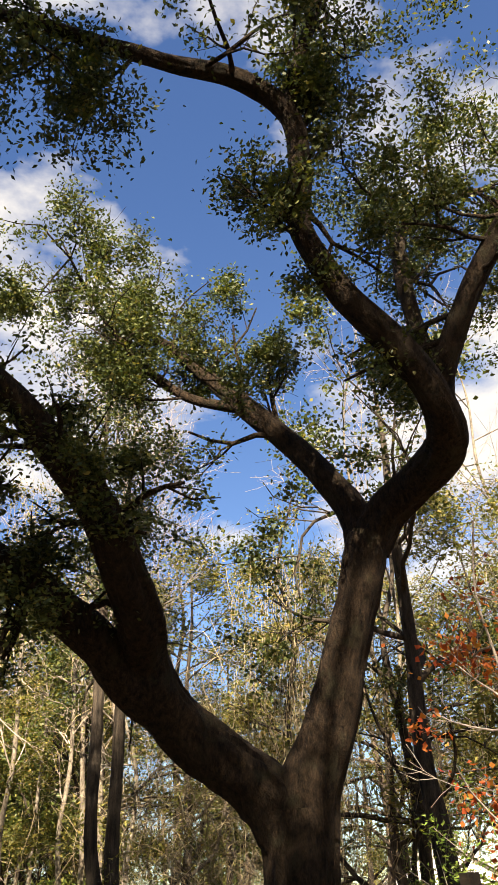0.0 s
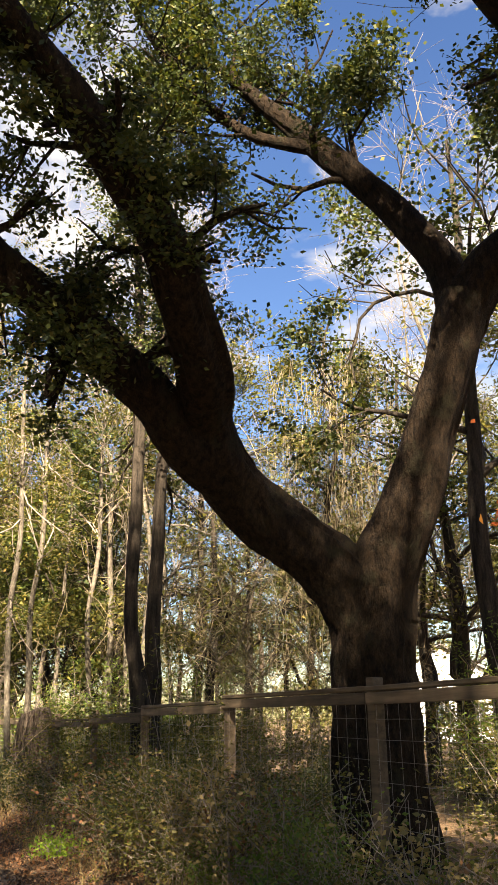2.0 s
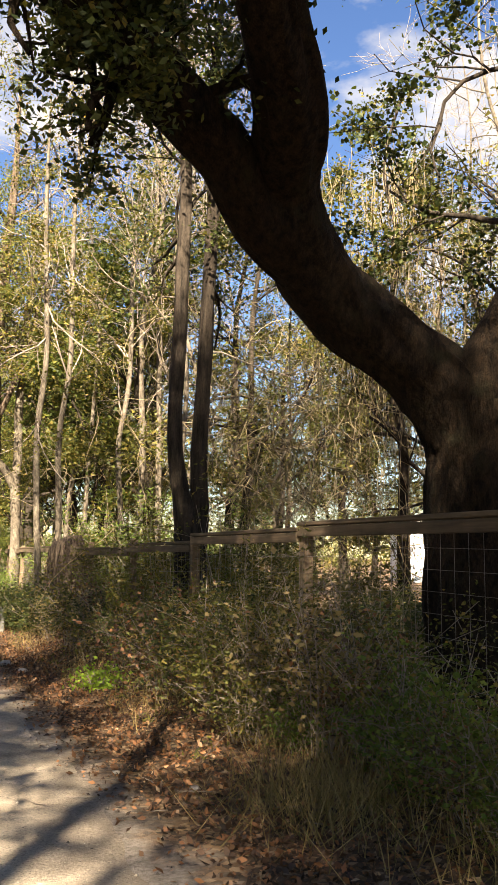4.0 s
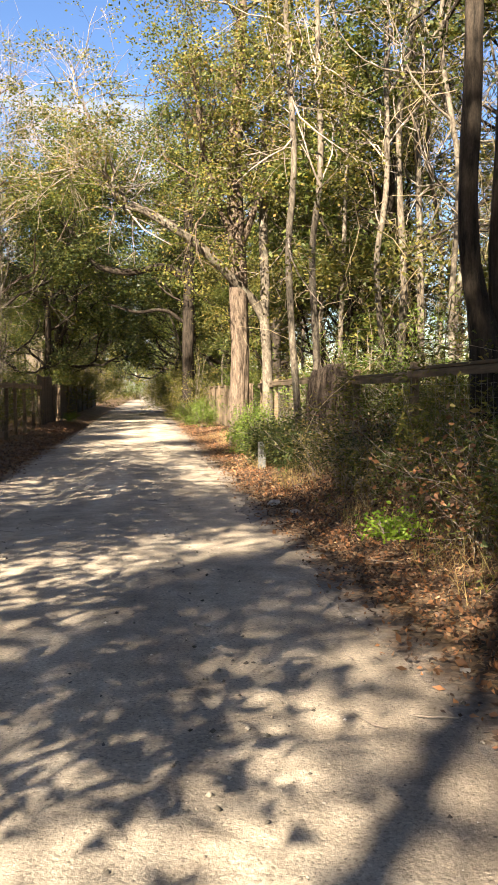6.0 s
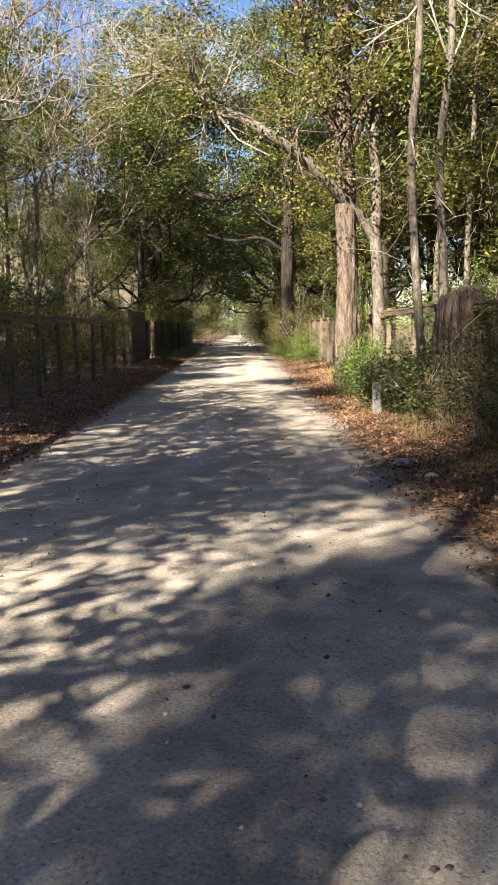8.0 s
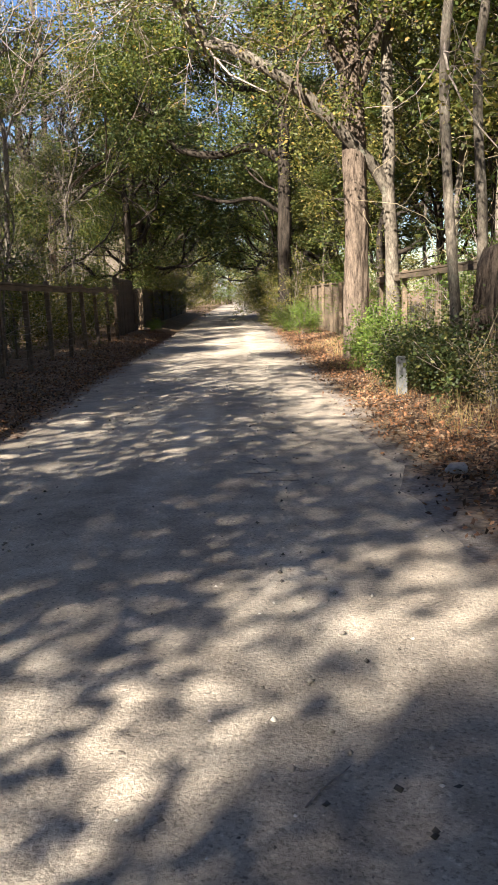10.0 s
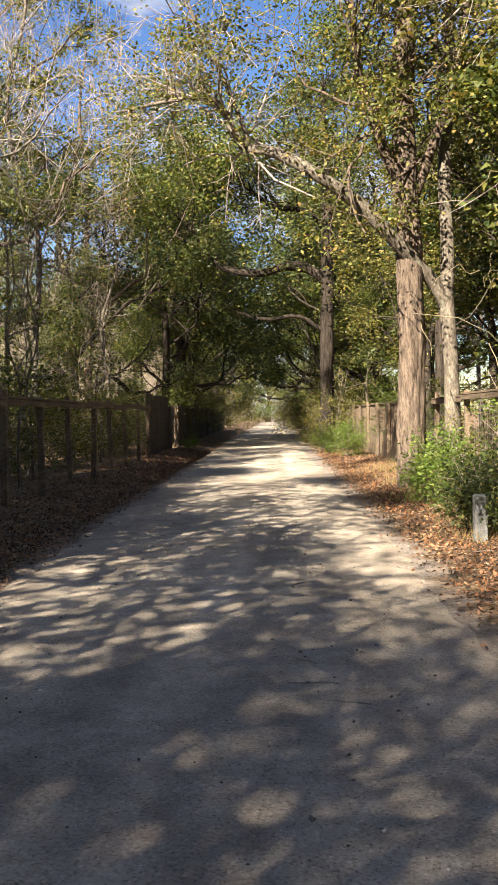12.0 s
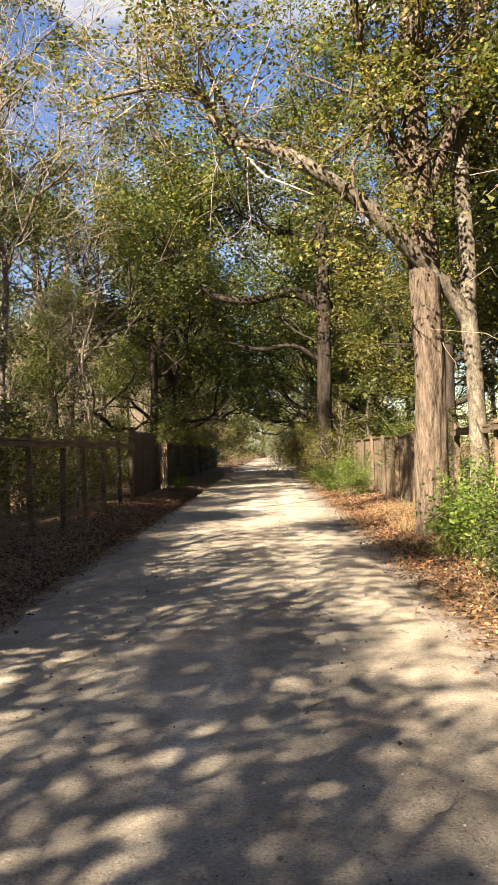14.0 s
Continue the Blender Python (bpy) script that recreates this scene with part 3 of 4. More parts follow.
def verge_trees():
    rng = np.random.default_rng(21)
    # twin stems by the fence
    ob = thing("twin_stemmed_tree", 4.22, 15.0, "dark twin-stemmed evergreen tree just behind the fence", "tree")
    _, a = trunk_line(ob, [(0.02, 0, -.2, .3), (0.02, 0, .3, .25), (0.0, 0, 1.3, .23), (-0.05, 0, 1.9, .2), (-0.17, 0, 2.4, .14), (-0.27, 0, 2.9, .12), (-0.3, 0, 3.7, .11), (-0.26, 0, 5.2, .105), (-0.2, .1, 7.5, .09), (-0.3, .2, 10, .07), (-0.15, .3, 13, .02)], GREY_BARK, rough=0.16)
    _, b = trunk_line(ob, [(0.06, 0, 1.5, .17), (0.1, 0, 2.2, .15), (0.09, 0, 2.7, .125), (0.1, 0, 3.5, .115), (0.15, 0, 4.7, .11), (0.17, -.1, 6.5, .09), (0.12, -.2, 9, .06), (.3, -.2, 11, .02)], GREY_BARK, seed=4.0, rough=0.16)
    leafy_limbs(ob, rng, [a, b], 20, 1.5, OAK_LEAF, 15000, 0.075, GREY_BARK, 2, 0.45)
    # tall brown-barked tree
    ob = thing("tall_tree", 2.8, 28.4, "tall tree with furrowed brown bark beside the track", "tree")
    _, a = trunk_line(ob, [(0, 0, -.3, .36), (0, 0, .15, .3), (0, 0, 1.0, .265), (0.02, 0, 3, .25), (-0.02, 0, 5, .24), (-0.1, 0, 7.5, .21), (0.05, 0, 10, .17), (0.2, 0, 13, .1), (0.2, 0, 16, .03)], BROWN_BARK, sides=44, rough=0.16, step=0.12, ribs=13)
    _, b = trunk_line(ob, [(-0.05, 0, 5.6, .12), (-.5, -.2, 6.4, .1), (-.9, -.3, 7.6, .085), (-1.1, -.5, 9, .06), (-1.3, -.6, 10.5, .03)], BROWN_BARK, "limb", seed=3)
    _, c = trunk_line(ob, [(0.0, 0, 5.3, .11), (.5, -.1, 6.6, .09), (.9, -.2, 7.9, .08), (1.2, -.2, 10, .03)], BROWN_BARK, "limb", seed=8)
    leafy_limbs(ob, rng, [a[len(a) // 2:], b, c, b], 17, 2.8, GOLD_LEAF, 26000, 0.09, BROWN_BARK, 2, 0.2, loose=0.2)
    # pale forked tree whose limb leans over the track
    ob = thing("forked_tree", 3.55, 28.6, "pale-barked forked tree with a limb over the track", "tree")
    _, a = trunk_line(ob, [(0.1, 0, -.3, .2), (0.1, 0, .15, .17), (0.08, 0, 2, .15), (0, 0, 3.6, .145), (.02, 0, 4.4, .13), (-.02, 0, 6, .12), (.1, .1, 8, .1), (.2, .1, 11, .05), (.2, .1, 13, .02)], PALE_BARK)
    _, b = trunk_line(ob, [(0.0, 0, 3.45, .14), (-.3, -.1, 3.95, .14), (-.9, -.4, 4.5, .135), (-1.7, -.8, 5.2, .125), (-2.55, -1.1, 5.75, .11), (-3.3, -1.0, 6.2, .1), (-3.95, -.6, 6.5, .085), (-4.3, -.7, 7.2, .07), (-4.9, -.8, 7.3, .04), (-6.2, -1.0, 7.0, .025)], PALE_BARK, "limb", seed=2)
    _, c = trunk_line(ob, [(-3.7, -.7, 6.3, .045), (-4.1, -.9, 7.3, .04), (-4.7, -1, 8.6, .025), (-5.3, -1, 9.6, .015)], PALE_BARK, "limb", seed=6)
    leafy_limbs(ob, rng, [b, c, b], 18, 1.8, GOLD_LEAF, 7500, 0.075, TWIG, 2, 0.6, loose=0.17)
    leafy_limbs(ob, rng, [a[len(a) // 2:]], 14, 2.2, GOLD_LEAF, 9000, 0.085, PALE_BARK, 2, 0.2, loose=0.2)
    # slender pale stems
    for x, y, top, lean, s in ((3.15, 21.6, 12, -0.02, 1), (3.55, 21.9, 13, 0.012, 2), (5.2, 23.3, 11, 0.03, 3)):
        ob = thing("slender_tree", x, y, "slender pale-trunked young tree by the fence", "tree", "slender trees by the fence")
        _, a = trunk_line(ob, [(0, 0, -.2, .1), (0.04, 0, .8, .08), (.12 * (s - 1.5), 0, 2.2, .07), (lean * 4 - .06, .05, 4.2, .065), (lean * 6 + .08, 0, 6, .06), (lean * 9, .1, 9, .05), (lean * top, 0, top, .015)], PALE_BARK, seed=s)
        leafy_limbs(ob, rng, [a], 14, 1.8, WOOD_LEAF, 4500, 0.08, TWIG, 2, 0.4)
    # far trunk with a level limb over the track
    ob = thing("arching_tree", 2.4, 48, "dark tree whose level limb arches over the track", "tree")
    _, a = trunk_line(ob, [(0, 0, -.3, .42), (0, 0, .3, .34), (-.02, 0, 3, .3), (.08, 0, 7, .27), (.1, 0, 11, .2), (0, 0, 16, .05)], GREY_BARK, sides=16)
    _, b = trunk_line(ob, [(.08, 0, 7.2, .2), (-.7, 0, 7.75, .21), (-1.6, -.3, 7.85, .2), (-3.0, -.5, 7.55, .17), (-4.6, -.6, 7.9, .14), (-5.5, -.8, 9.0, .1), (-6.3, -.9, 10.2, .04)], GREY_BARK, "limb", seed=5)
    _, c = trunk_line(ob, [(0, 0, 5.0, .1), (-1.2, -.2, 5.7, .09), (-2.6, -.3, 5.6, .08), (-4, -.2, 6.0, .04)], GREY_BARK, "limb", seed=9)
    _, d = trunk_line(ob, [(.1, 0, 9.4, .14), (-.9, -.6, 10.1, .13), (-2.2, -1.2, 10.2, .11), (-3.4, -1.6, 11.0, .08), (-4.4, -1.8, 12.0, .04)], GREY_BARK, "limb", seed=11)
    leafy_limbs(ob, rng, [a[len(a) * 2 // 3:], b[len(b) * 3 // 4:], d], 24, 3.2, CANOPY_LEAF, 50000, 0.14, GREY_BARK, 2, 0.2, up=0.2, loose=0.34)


verge_trees()


# ---- fences ----
def box(bm, x0, x1, y0, y1, z0, z1):
    r = bmesh.ops.create_cube(bm, size=1.0, matrix=Matrix.Translation(((x0 + x1) / 2, (y0 + y1) / 2, (z0 + z1) / 2)) @ Matrix.Diagonal((x1 - x0, y1 - y0, z1 - z0, 1)))
    return r


def box_mesh(name, sx, sy, sz, material, edge=0.006):
    bm = bmesh.new()
    box(bm, -sx / 2, sx / 2, -sy / 2, sy / 2, 0, sz)
    bmesh.ops.bevel(bm, geom=bm.edges[:], offset=edge, segments=1, affect="EDGES")
    me = bpy.data.meshes.new(name)
    bm.to_mesh(me)
    bm.free()
    me.materials.append(material)
    return me


def rail_fence(x, y0, y1, top, inner, seed, label, span):
    """Square posts, a face rail under a flat cap, and welded wire between."""
    rng = random.Random(seed)
    ob = thing("rail_fence", x, y0, label, "fence", z=0.0)
    post = box_mesh("post", 0.1, 0.1, top + 0.35, FENCE_WOOD)
    rail = box_mesh("rail", 0.038, span - 0.006, 0.09, FENCE_WOOD)
    cap = box_mesh("cap", 0.14, span - 0.006, 0.038, FENCE_WOOD)
    n = int((y1 - y0) / span)
    for k in range(n + 1):
        p = under("post", post, ob)
        p.location = (rng.uniform(-.01, .01), k * span, gz(x, y0 + k * span) - 0.35)
        p.rotation_euler = (rng.uniform(-.02, .02), rng.uniform(-.025, .025), rng.uniform(-.06, .06))
        if k == n:
            break
        sag = rng.uniform(-.02, .02)
        zt = top + gz(x, y0 + (k + .5) * span) - 0.1
        r = under("rail", rail, ob)
        r.location, r.rotation_euler = (inner * 0.072, (k + .5) * span, zt - 0.1), (sag * .3, 0, 0)
        r = under("cap", cap, ob)
        r.location, r.rotation_euler = (inner * 0.02, (k + .5) * span, zt), (sag * .3, 0, 0)
    t = Tubes()
    for z in np.arange(0.12, top - 0.15, 0.15):
        ys = np.arange(0, n * span + 0.01, 1.2)
        t.add(np.stack([np.full_like(ys, inner * 0.056), ys, z + ground_z(x, y0 + ys)], 1), np.full(len(ys), 0.0016), 3)
    for y in np.arange(0, min(n * span, 34), 0.15):
        z = gz(x, y0 + y)
        t.add([(inner * 0.056, y, z + 0.1), (inner * 0.056, y, z + top - 0.1)], [0.0016, 0.0016], 3)
    under("wire_mesh", t.mesh("wire_mesh", WIRE), ob, "thin rusty welded wire")
    return ob


rail_fence(3.75, 7.69 - 2.9 * 5, 31.2, 1.78, -1, 3, "weathered post-and-rail fence with wire mesh beside the track", 2.9)
rail_fence(-3.85, 26.4 - 1.95 * 18, 38.7, 1.7, 1, 4, "weathered post-and-rail fence with wire mesh before the thicket", 1.95)


def board_fence(x, y0, length, side, gap, height, gate, wood, label, seed):
    """Upright boards on two rails, with taller gate boards at the near end where there is a gate."""
    ob = thing("board_fence", x, y0, label, "fence", z=0.0)
    rng = random.Random(seed)
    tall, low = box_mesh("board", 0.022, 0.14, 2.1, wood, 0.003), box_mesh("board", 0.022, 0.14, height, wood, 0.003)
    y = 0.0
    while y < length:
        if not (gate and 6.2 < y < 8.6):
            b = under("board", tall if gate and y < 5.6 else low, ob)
            b.location = (rng.uniform(-.006, .006) + swing(y0 + y) - swing(y0), y, gz(x, y0 + y) - 0.05 + rng.uniform(-.02, .02))
            b.rotation_euler = (rng.uniform(-.012, .012), 0, 0)
        y += gap
    post = box_mesh("post", 0.1, 0.1, height + 0.25, FENCE_WOOD)
    spots = (-0.2, 5.8, 6.5, 7.1, 7.7, 8.3, 14, 20, 26, 32, 38, 44) if gate else np.arange(0, length + 0.1, 2.4)
    for y in spots:
        p = under("post", post, ob)
        p.location = (side * 0.075 + swing(y0 + float(y)) - swing(y0), float(y), gz(x, y0 + float(y)) - 0.25)
    base = gz(x, y0 + length / 2)
    turned = math.atan2(swing(y0) - swing(y0 + length), length)
    for z in (0.45, height - 0.3):
        bm = bmesh.new()
        box(bm, -side * 0.055, -side * 0.015, 0, length, base + z - 0.06, base + z + 0.03)
        part("rail", bm, wood, ob).rotation_euler = (0, 0, turned)
    bm = bmesh.new()
    box(bm, -0.06, 0.06, 8.7 if gate else 0, length, base + height - 0.035, base + height + 0.003)
    part("cap", bm, FENCE_WOOD, ob, "weathered flat top board").rotation_euler = (0, 0, turned)


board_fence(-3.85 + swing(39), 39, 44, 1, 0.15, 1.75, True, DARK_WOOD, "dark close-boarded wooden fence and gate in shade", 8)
board_fence(3.7 + swing(31.6), 31.6, 40, -1, 0.19, 1.7, False, FENCE_WOOD, "weathered upright-board fence behind the tall tree", 9)


# ---- woodland ----
def woods():
    rng = np.random.default_rng(77)
    # evergreen woodland trees
    kinds = [
        tree("woodland_tree", 9.0, 24, "mixed evergreen woodland tree with loose olive crown", 12.5, 0.16, 31, GREY_BARK, WOOD_LEAF, 13000, 0.125, 0.2, tuft=0.34, per=150, corners=3, group="woodland behind the fence", limbs_n=12),
        tree("woodland_tree", 13.5, 20, "mixed evergreen woodland tree with loose olive crown", 11.5, 0.18, 32, GREY_BARK, WOOD_LEAF, 13000, 0.125, 0.15, tuft=0.34, per=150, corners=3, group="woodland behind the fence", limbs_n=12),
        tree("woodland_tree", 7.2, 33, "mixed evergreen woodland tree with dark crown", 12, 0.17, 33, GREY_BARK, CANOPY_LEAF, 17000, 0.15, 0.2, tuft=0.34, per=150, corners=3, group="woodland behind the fence", limbs_n=12),
        tree("woodland_tree", 17, 26, "tall woodland tree with yellowing crown", 14, 0.18, 34, BROWN_BARK, GOLD_LEAF, 10000, 0.11, 0.3, per=100, corners=3, group="woodland behind the fence", limbs_n=11),
    ]
    spots = [[], [], [], []]
    made = [(9.0, 24), (13.5, 20), (7.2, 33), (17, 26)]
    tries = 0
    while sum(map(len, spots)) < 30 and tries < 3000:
        tries += 1
        x, y = rng.uniform(5.5, 28), rng.uniform(6, 62)
        if math.hypot(x, y) < 17 or (x < 8 and y < 22):
            continue
        if all(math.hypot(x - a, y - b) > 4.0 for a, b in made):
            made.append((x, y))
            spots[rng.choice(4, p=(0.35, 0.3, 0.25, 0.1))].append((x, y))
    spots[3] += [(-8.2, 35), (-7.4, 47)]
    spots[0] += [(9.6, 26.5), (8.6, 31), (10, 36), (6.8, 46)]
    spots[1] += [(7.0, 37), (8.2, 42)]
    for k in range(4):
        copies(kinds[k], spots[k], 50 + k)
    # leafless trees
    bare = [
        tree("bare_tree", 6.2, 21.0, "tall leafless tree with pale fine twigs", 17, 0.075, 41, PALE_BARK, None, 0, 0, 0.4, group="leafless trees", limbs_n=16, reach=0.22, up=0.35, twigs=TWIG),
        tree("bare_tree", 8.0, 27.0, "tall leafless tree with pale fine twigs", 16, 0.08, 42, PALE_BARK, None, 0, 0, 0.3, group="leafless trees", limbs_n=16, reach=0.25, up=0.3, twigs=TWIG),
    ]
    copies(bare[0], [(5.0, 25.5), (10.5, 29), (6.6, 38), (-7, 52), (-9, 60), (12, 17), (19, 15), (16, 12)], 61)
    copies(bare[1], [(7.2, 23.5), (12.0, 36), (5.5, 30.5), (-6.2, 47), (-8.5, 70), (-6.2, 34), (-7.8, 39), (-5.9, 43), (-5.7, 27.5), (-7.0, 30.8), (14.5, 15), (15, 22), (20, 20)], 62)
    copies(bare[1], [(rng.uniform(-6.2, -4.7), y) for y in np.arange(22, 40, 1.5)], 63, (0.3, 0.46))
    copies(bare[0], [(-7.5, 33), (-9.5, 37), (-8.6, 43), (-10.5, 48)], 64, (0.75, 0.95))
    copies(bare[0], [(5.9, 24.0), (6.9, 25.2)], 65, (1.3, 1.45))
    # vine-hung tree
    vt = tree("vine_hung_tree", 9.6, 17.5, "thin tree hung with dry vines and moss", 12, 0.13, 43, GREY_BARK, WOOD_LEAF, 2500, 0.09, 0.35, limbs_n=13, reach=0.2)
    r2 = np.random.default_rng(9)
    t = Tubes()
    for k in range(420):
        p = np.array([r2.normal(0, 0.8), r2.normal(0, 0.8), r2.uniform(4, 10.5)])
        ln = r2.uniform(0.8, 3.0)
        zs = np.linspace(0, -ln, 6)
        pts = p + np.stack([np.cumsum(r2.normal(0, 0.06, 6)), np.cumsum(r2.normal(0, 0.06, 6)), zs], 1)
        t.add(pts, np.linspace(0.008, 0.004, 6), 3)
    under("hanging_vines", t.mesh("hanging_vines", MOSS), vt, "dry brown hanging vines", "stuff")
    # trunk in the shade behind the oak
    tree("woodland_tree", 9.6, 12.9, "dark-trunked tree standing behind the great oak", 13, 0.24, 44, GREY_BARK, OAK_LEAF, 9000, 0.1, 0.4, group="woodland behind the fence", limbs_n=10)
    # red-leaved sapling
    tree("maple_sapling", 7.6, 8.3, "young maple with sparse red and orange autumn leaves", 6.5, 0.05, 45, TWIG, RED_LEAF, 900, 0.08, 0.35, limbs_n=9, reach=0.28, aspect=0.6)
    # trees across the fence on the other side
    left = [
        tree("hedgerow_tree", -6.9, 30, "slim hedgerow tree with fine olive leaves", 8.5, 0.08, 51, PALE_BARK, CANOPY_LEAF, 21000, 0.1, 0.1, tuft=0.28, per=140, corners=3, group="hedgerow trees", limbs_n=14, reach=0.3),
        tree("hedgerow_tree", -7.6, 36, "slim hedgerow tree with fine olive leaves", 10, 0.09, 52, PALE_BARK, CANOPY_LEAF, 22000, 0.105, 0.1, tuft=0.3, per=140, corners=3, group="hedgerow trees", limbs_n=14, reach=0.3),
        tree("shade_tree", -9.5, -10, "broad evergreen oak shading the track", 12, 0.3, 53, GREY_BARK, OAK_LEAF, 16000, 0.17, 0.2, group="shade trees", limbs_n=12, reach=0.42, tuft=0.56, per=420, corners=3),
    ]
    copies(left[0], [(-6.6, 25.5), (-7.4, 33), (-6.6, 40), (-6.4, 46), (-6.0, 52), (-6.3, 60), (-5.5, 70), (5.6, 52), (5.2, 56), (4.9, 66), (-4.9, 75), (4.7, 50), (4.6, 61)], 71, (0.72, 0.98))
    copies(left[1], [(-8.0, 28), (-9.0, 41), (-6.8, 55), (-6, 65), (-9.2, 50), (-10.5, 54), (-4.4, 118), (4.6, 118), (-3, 150), (3.5, 152)], 72, (0.68, 0.92))
    # First row: unseen oaks added to dapple the track; second lines the far lane
    copies(left[2], [(-7.8, 4.4), (-13.5, -4), (-11, -17), (-13, 7), (-13.5, 13), (-14, 19), (-10.5, 21), (-1.5, -25), (4.5, -12), (9, -6),
                     (5.6, 55), (-5.6, 62), (5.4, 70), (-5.4, 80), (5.6, 90), (-7.5, 44)], 73)
    # unseen tall oak, added so its high crown shades the great oak's trunk
    high = tree("shade_tree", -3.4, -5.5, "tall unseen evergreen oak added so its high crown shades the verge", 20, 0.22, 54, GREY_BARK, OAK_LEAF, 21000, 0.18, 0.6, group="shade trees", limbs_n=14, reach=0.3, tuft=0.62, per=420, corners=3)
    copies(kinds[2], [(-4.7, 51), (3.6, 57), (-4.5, 63), (3.5, 68), (6.2, 41), (4.2, 77)], 78, (1.2, 1.4))
    # two more of the unseen oaks, added to shade verge and fence
    copies(high, [(-6.2, 0.6), (-6.0, -3.6)], 77, (0.86, 0.92))
    # woodland copies out of view to the right, added to block sky light
    copies(kinds[1], [(10.5, -1.5), (7.0, -5), (14, -2)], 76)
    # Out-of-view oaks, added for more shade on the track, verge and great oak
    copies(left[2], [(-7.4, 12.2), (-8.3, 16.6), (-9.0, 20.4)], 79, (0.82, 0.95))
    copies(left[2], [(-5.6, -10), (-5.4, -15.5), (-7.5, -20)], 74, (1.22, 1.3))
    copies(left[2], [(-4.9, 58), (4.9, 64), (-5.0, 71), (5.0, 80), (-4.9, 90), (4.9, 100), (-4.8, 110), (0.3, 170), (-4, 172), (4.5, 172)], 75, (1.2, 1.4))


woods()


def undergrowth():
    rng = np.random.default_rng(88)
    a = shrub("understory_shrub", 5.0, 17.5, "leafy green understory shrub behind the fence", 2.2, 1.8, 1, WOOD_LEAF, 3200, 0.075, group="understory shrubs", corners=3)
    b = shrub("understory_shrub", 5.8, 12.6, "dark green understory shrub behind the fence", 1.7, 1.6, 2, OAK_LEAF, 3000, 0.075, group="understory shrubs", corners=3)
    c = shrub("understory_shrub", 6.0, 20.5, "bright green understory shrub behind the fence", 3.0, 2.2, 3, FRESH_LEAF, 4200, 0.08, group="understory shrubs", corners=3)
    spots = [[], [], []]
    for k in range(44):
        x, y = rng.uniform(4.5, 11), rng.uniform(4, 40)
        if math.hypot(x - 5.3, y - 10) < 1.1:
            continue
        spots[k % 3].append((x, y))
    for k in range(22):
        spots[k % 2].append((rng.uniform(-6.4, -5.2), rng.uniform(20, 52)))
    copies(a, spots[0], 1)
    copies(b, spots[1], 2)
    copies(c, spots[2][:8], 3)
    copies(b, [(3.5, 12.6), (3.55, 14.1), (3.5, 15.5), (3.55, 17.0), (3.5, 18.3)], 8, (0.62, 0.85))
    copies(b, [(4.4, 13.4), (4.5, 16.4), (4.5, 18.3), (4.6, 19.8)], 11, (0.8, 1.1))
    copies(a, [(4.5, 14.5), (4.7, 17.4), (5.0, 19.4)], 9, (0.8, 1.1))
    # row added to shade the left fence and verge; near end unseen
    copies(a, [(-5.7 - 0.6 * rng.uniform(), y) for y in np.arange(9, 41, 1.7)], 12, (0.9, 1.25))
    copies(a, [(3.45, 9.8), (3.5, 10.9), (3.45, 11.9)], 10, (0.5, 0.65))
    copies(b, [(3.5, 11.4), (3.5, 13.9), (3.5, 15.9), (3.5, 17.6)], 21, (0.7, 0.95))
    f = shrub("dry_weed", 3.1, 12.3, "dry brown weed stalks with curled leaves under the fence", 1.25, 0.7, 9, DRY_LEAF, 900, 0.06, 12, "weeds under the fence")
    g = shrub("dry_weed", 3.25, 9.3, "dry straw-coloured weed stalks under the fence", 1.4, 0.6, 10, STRAW, 800, 0.06, 14, "weeds under the fence")
    copies(f, [(rng.uniform(3.0, 3.5), y) for y in np.arange(5.6, 19.5, 1.8)], 26, (0.5, 0.95))
    copies(g, [(rng.uniform(2.95, 3.5), y) for y in np.arange(6.2, 19.5, 1.9)], 27, (0.5, 1.0))
    # hedges crowding the far lane
    copies(a, [(2.7 + 0.5 * rng.uniform(), y) for y in np.arange(45, 112, 4.2)], 24, (1.2, 1.9))
    copies(a, [(-4.5 - 0.5 * rng.uniform(), y) for y in np.arange(52, 112, 4.4)], 25, (1.7, 2.3))
    copies(a, [(4.2, 16.0), (4.3, 18.0), (4.1, 13.0), (4.3, 20.2), (4.4, 22.0)], 22, (0.9, 1.2))
    copies(c, [(5.2, 21.6), (5.6, 19.2), (4.7, 24.5)], 23, (0.95, 1.2))
    # verge bushes by the tall tree
    d = shrub("verge_bush", 2.75, 23.8, "bright green leafy bush at the track's edge", 1.0, 1.0, 4, FRESH_LEAF, 4200, 0.05, 12, "verge bushes")
    e = shrub("verge_bush", 3.05, 21.3, "dark green leafy bush at the track's edge", 1.15, 1.1, 5, OAK_LEAF, 4200, 0.055, 12, "verge bushes")
    copies(d, [(2.75, 25.6), (2.6, 40), (2.5, 44)], 4)
    copies(d, [(-3.2, 45.6), (-3.1, 46.8)], 13, (0.35, 0.45))
    copies(c, [(-1.2, 162), (0.8, 163), (2.4, 162), (-2.8, 163)], 14, (1.3, 1.8))
    copies(e, [(3.2, 20.3), (2.7, 22.6), (2.85, 21.6), (3.35, 23.2), (2.9, 47), (2.7, 52), (2.6, 58)], 5)
    # weeds below the fence
    w = shrub("verge_weed", 3.2, 8.2, "tangled green weeds under the fence", 1.0, 0.7, 6, FRESH_LEAF, 1200, 0.042, 8, "weeds under the fence")
    w2 = shrub("verge_weed", 2.9, 10.0, "tangled dark weeds under the fence", 1.25, 0.8, 7, WOOD_LEAF, 1900, 0.038, 9, "weeds under the fence")
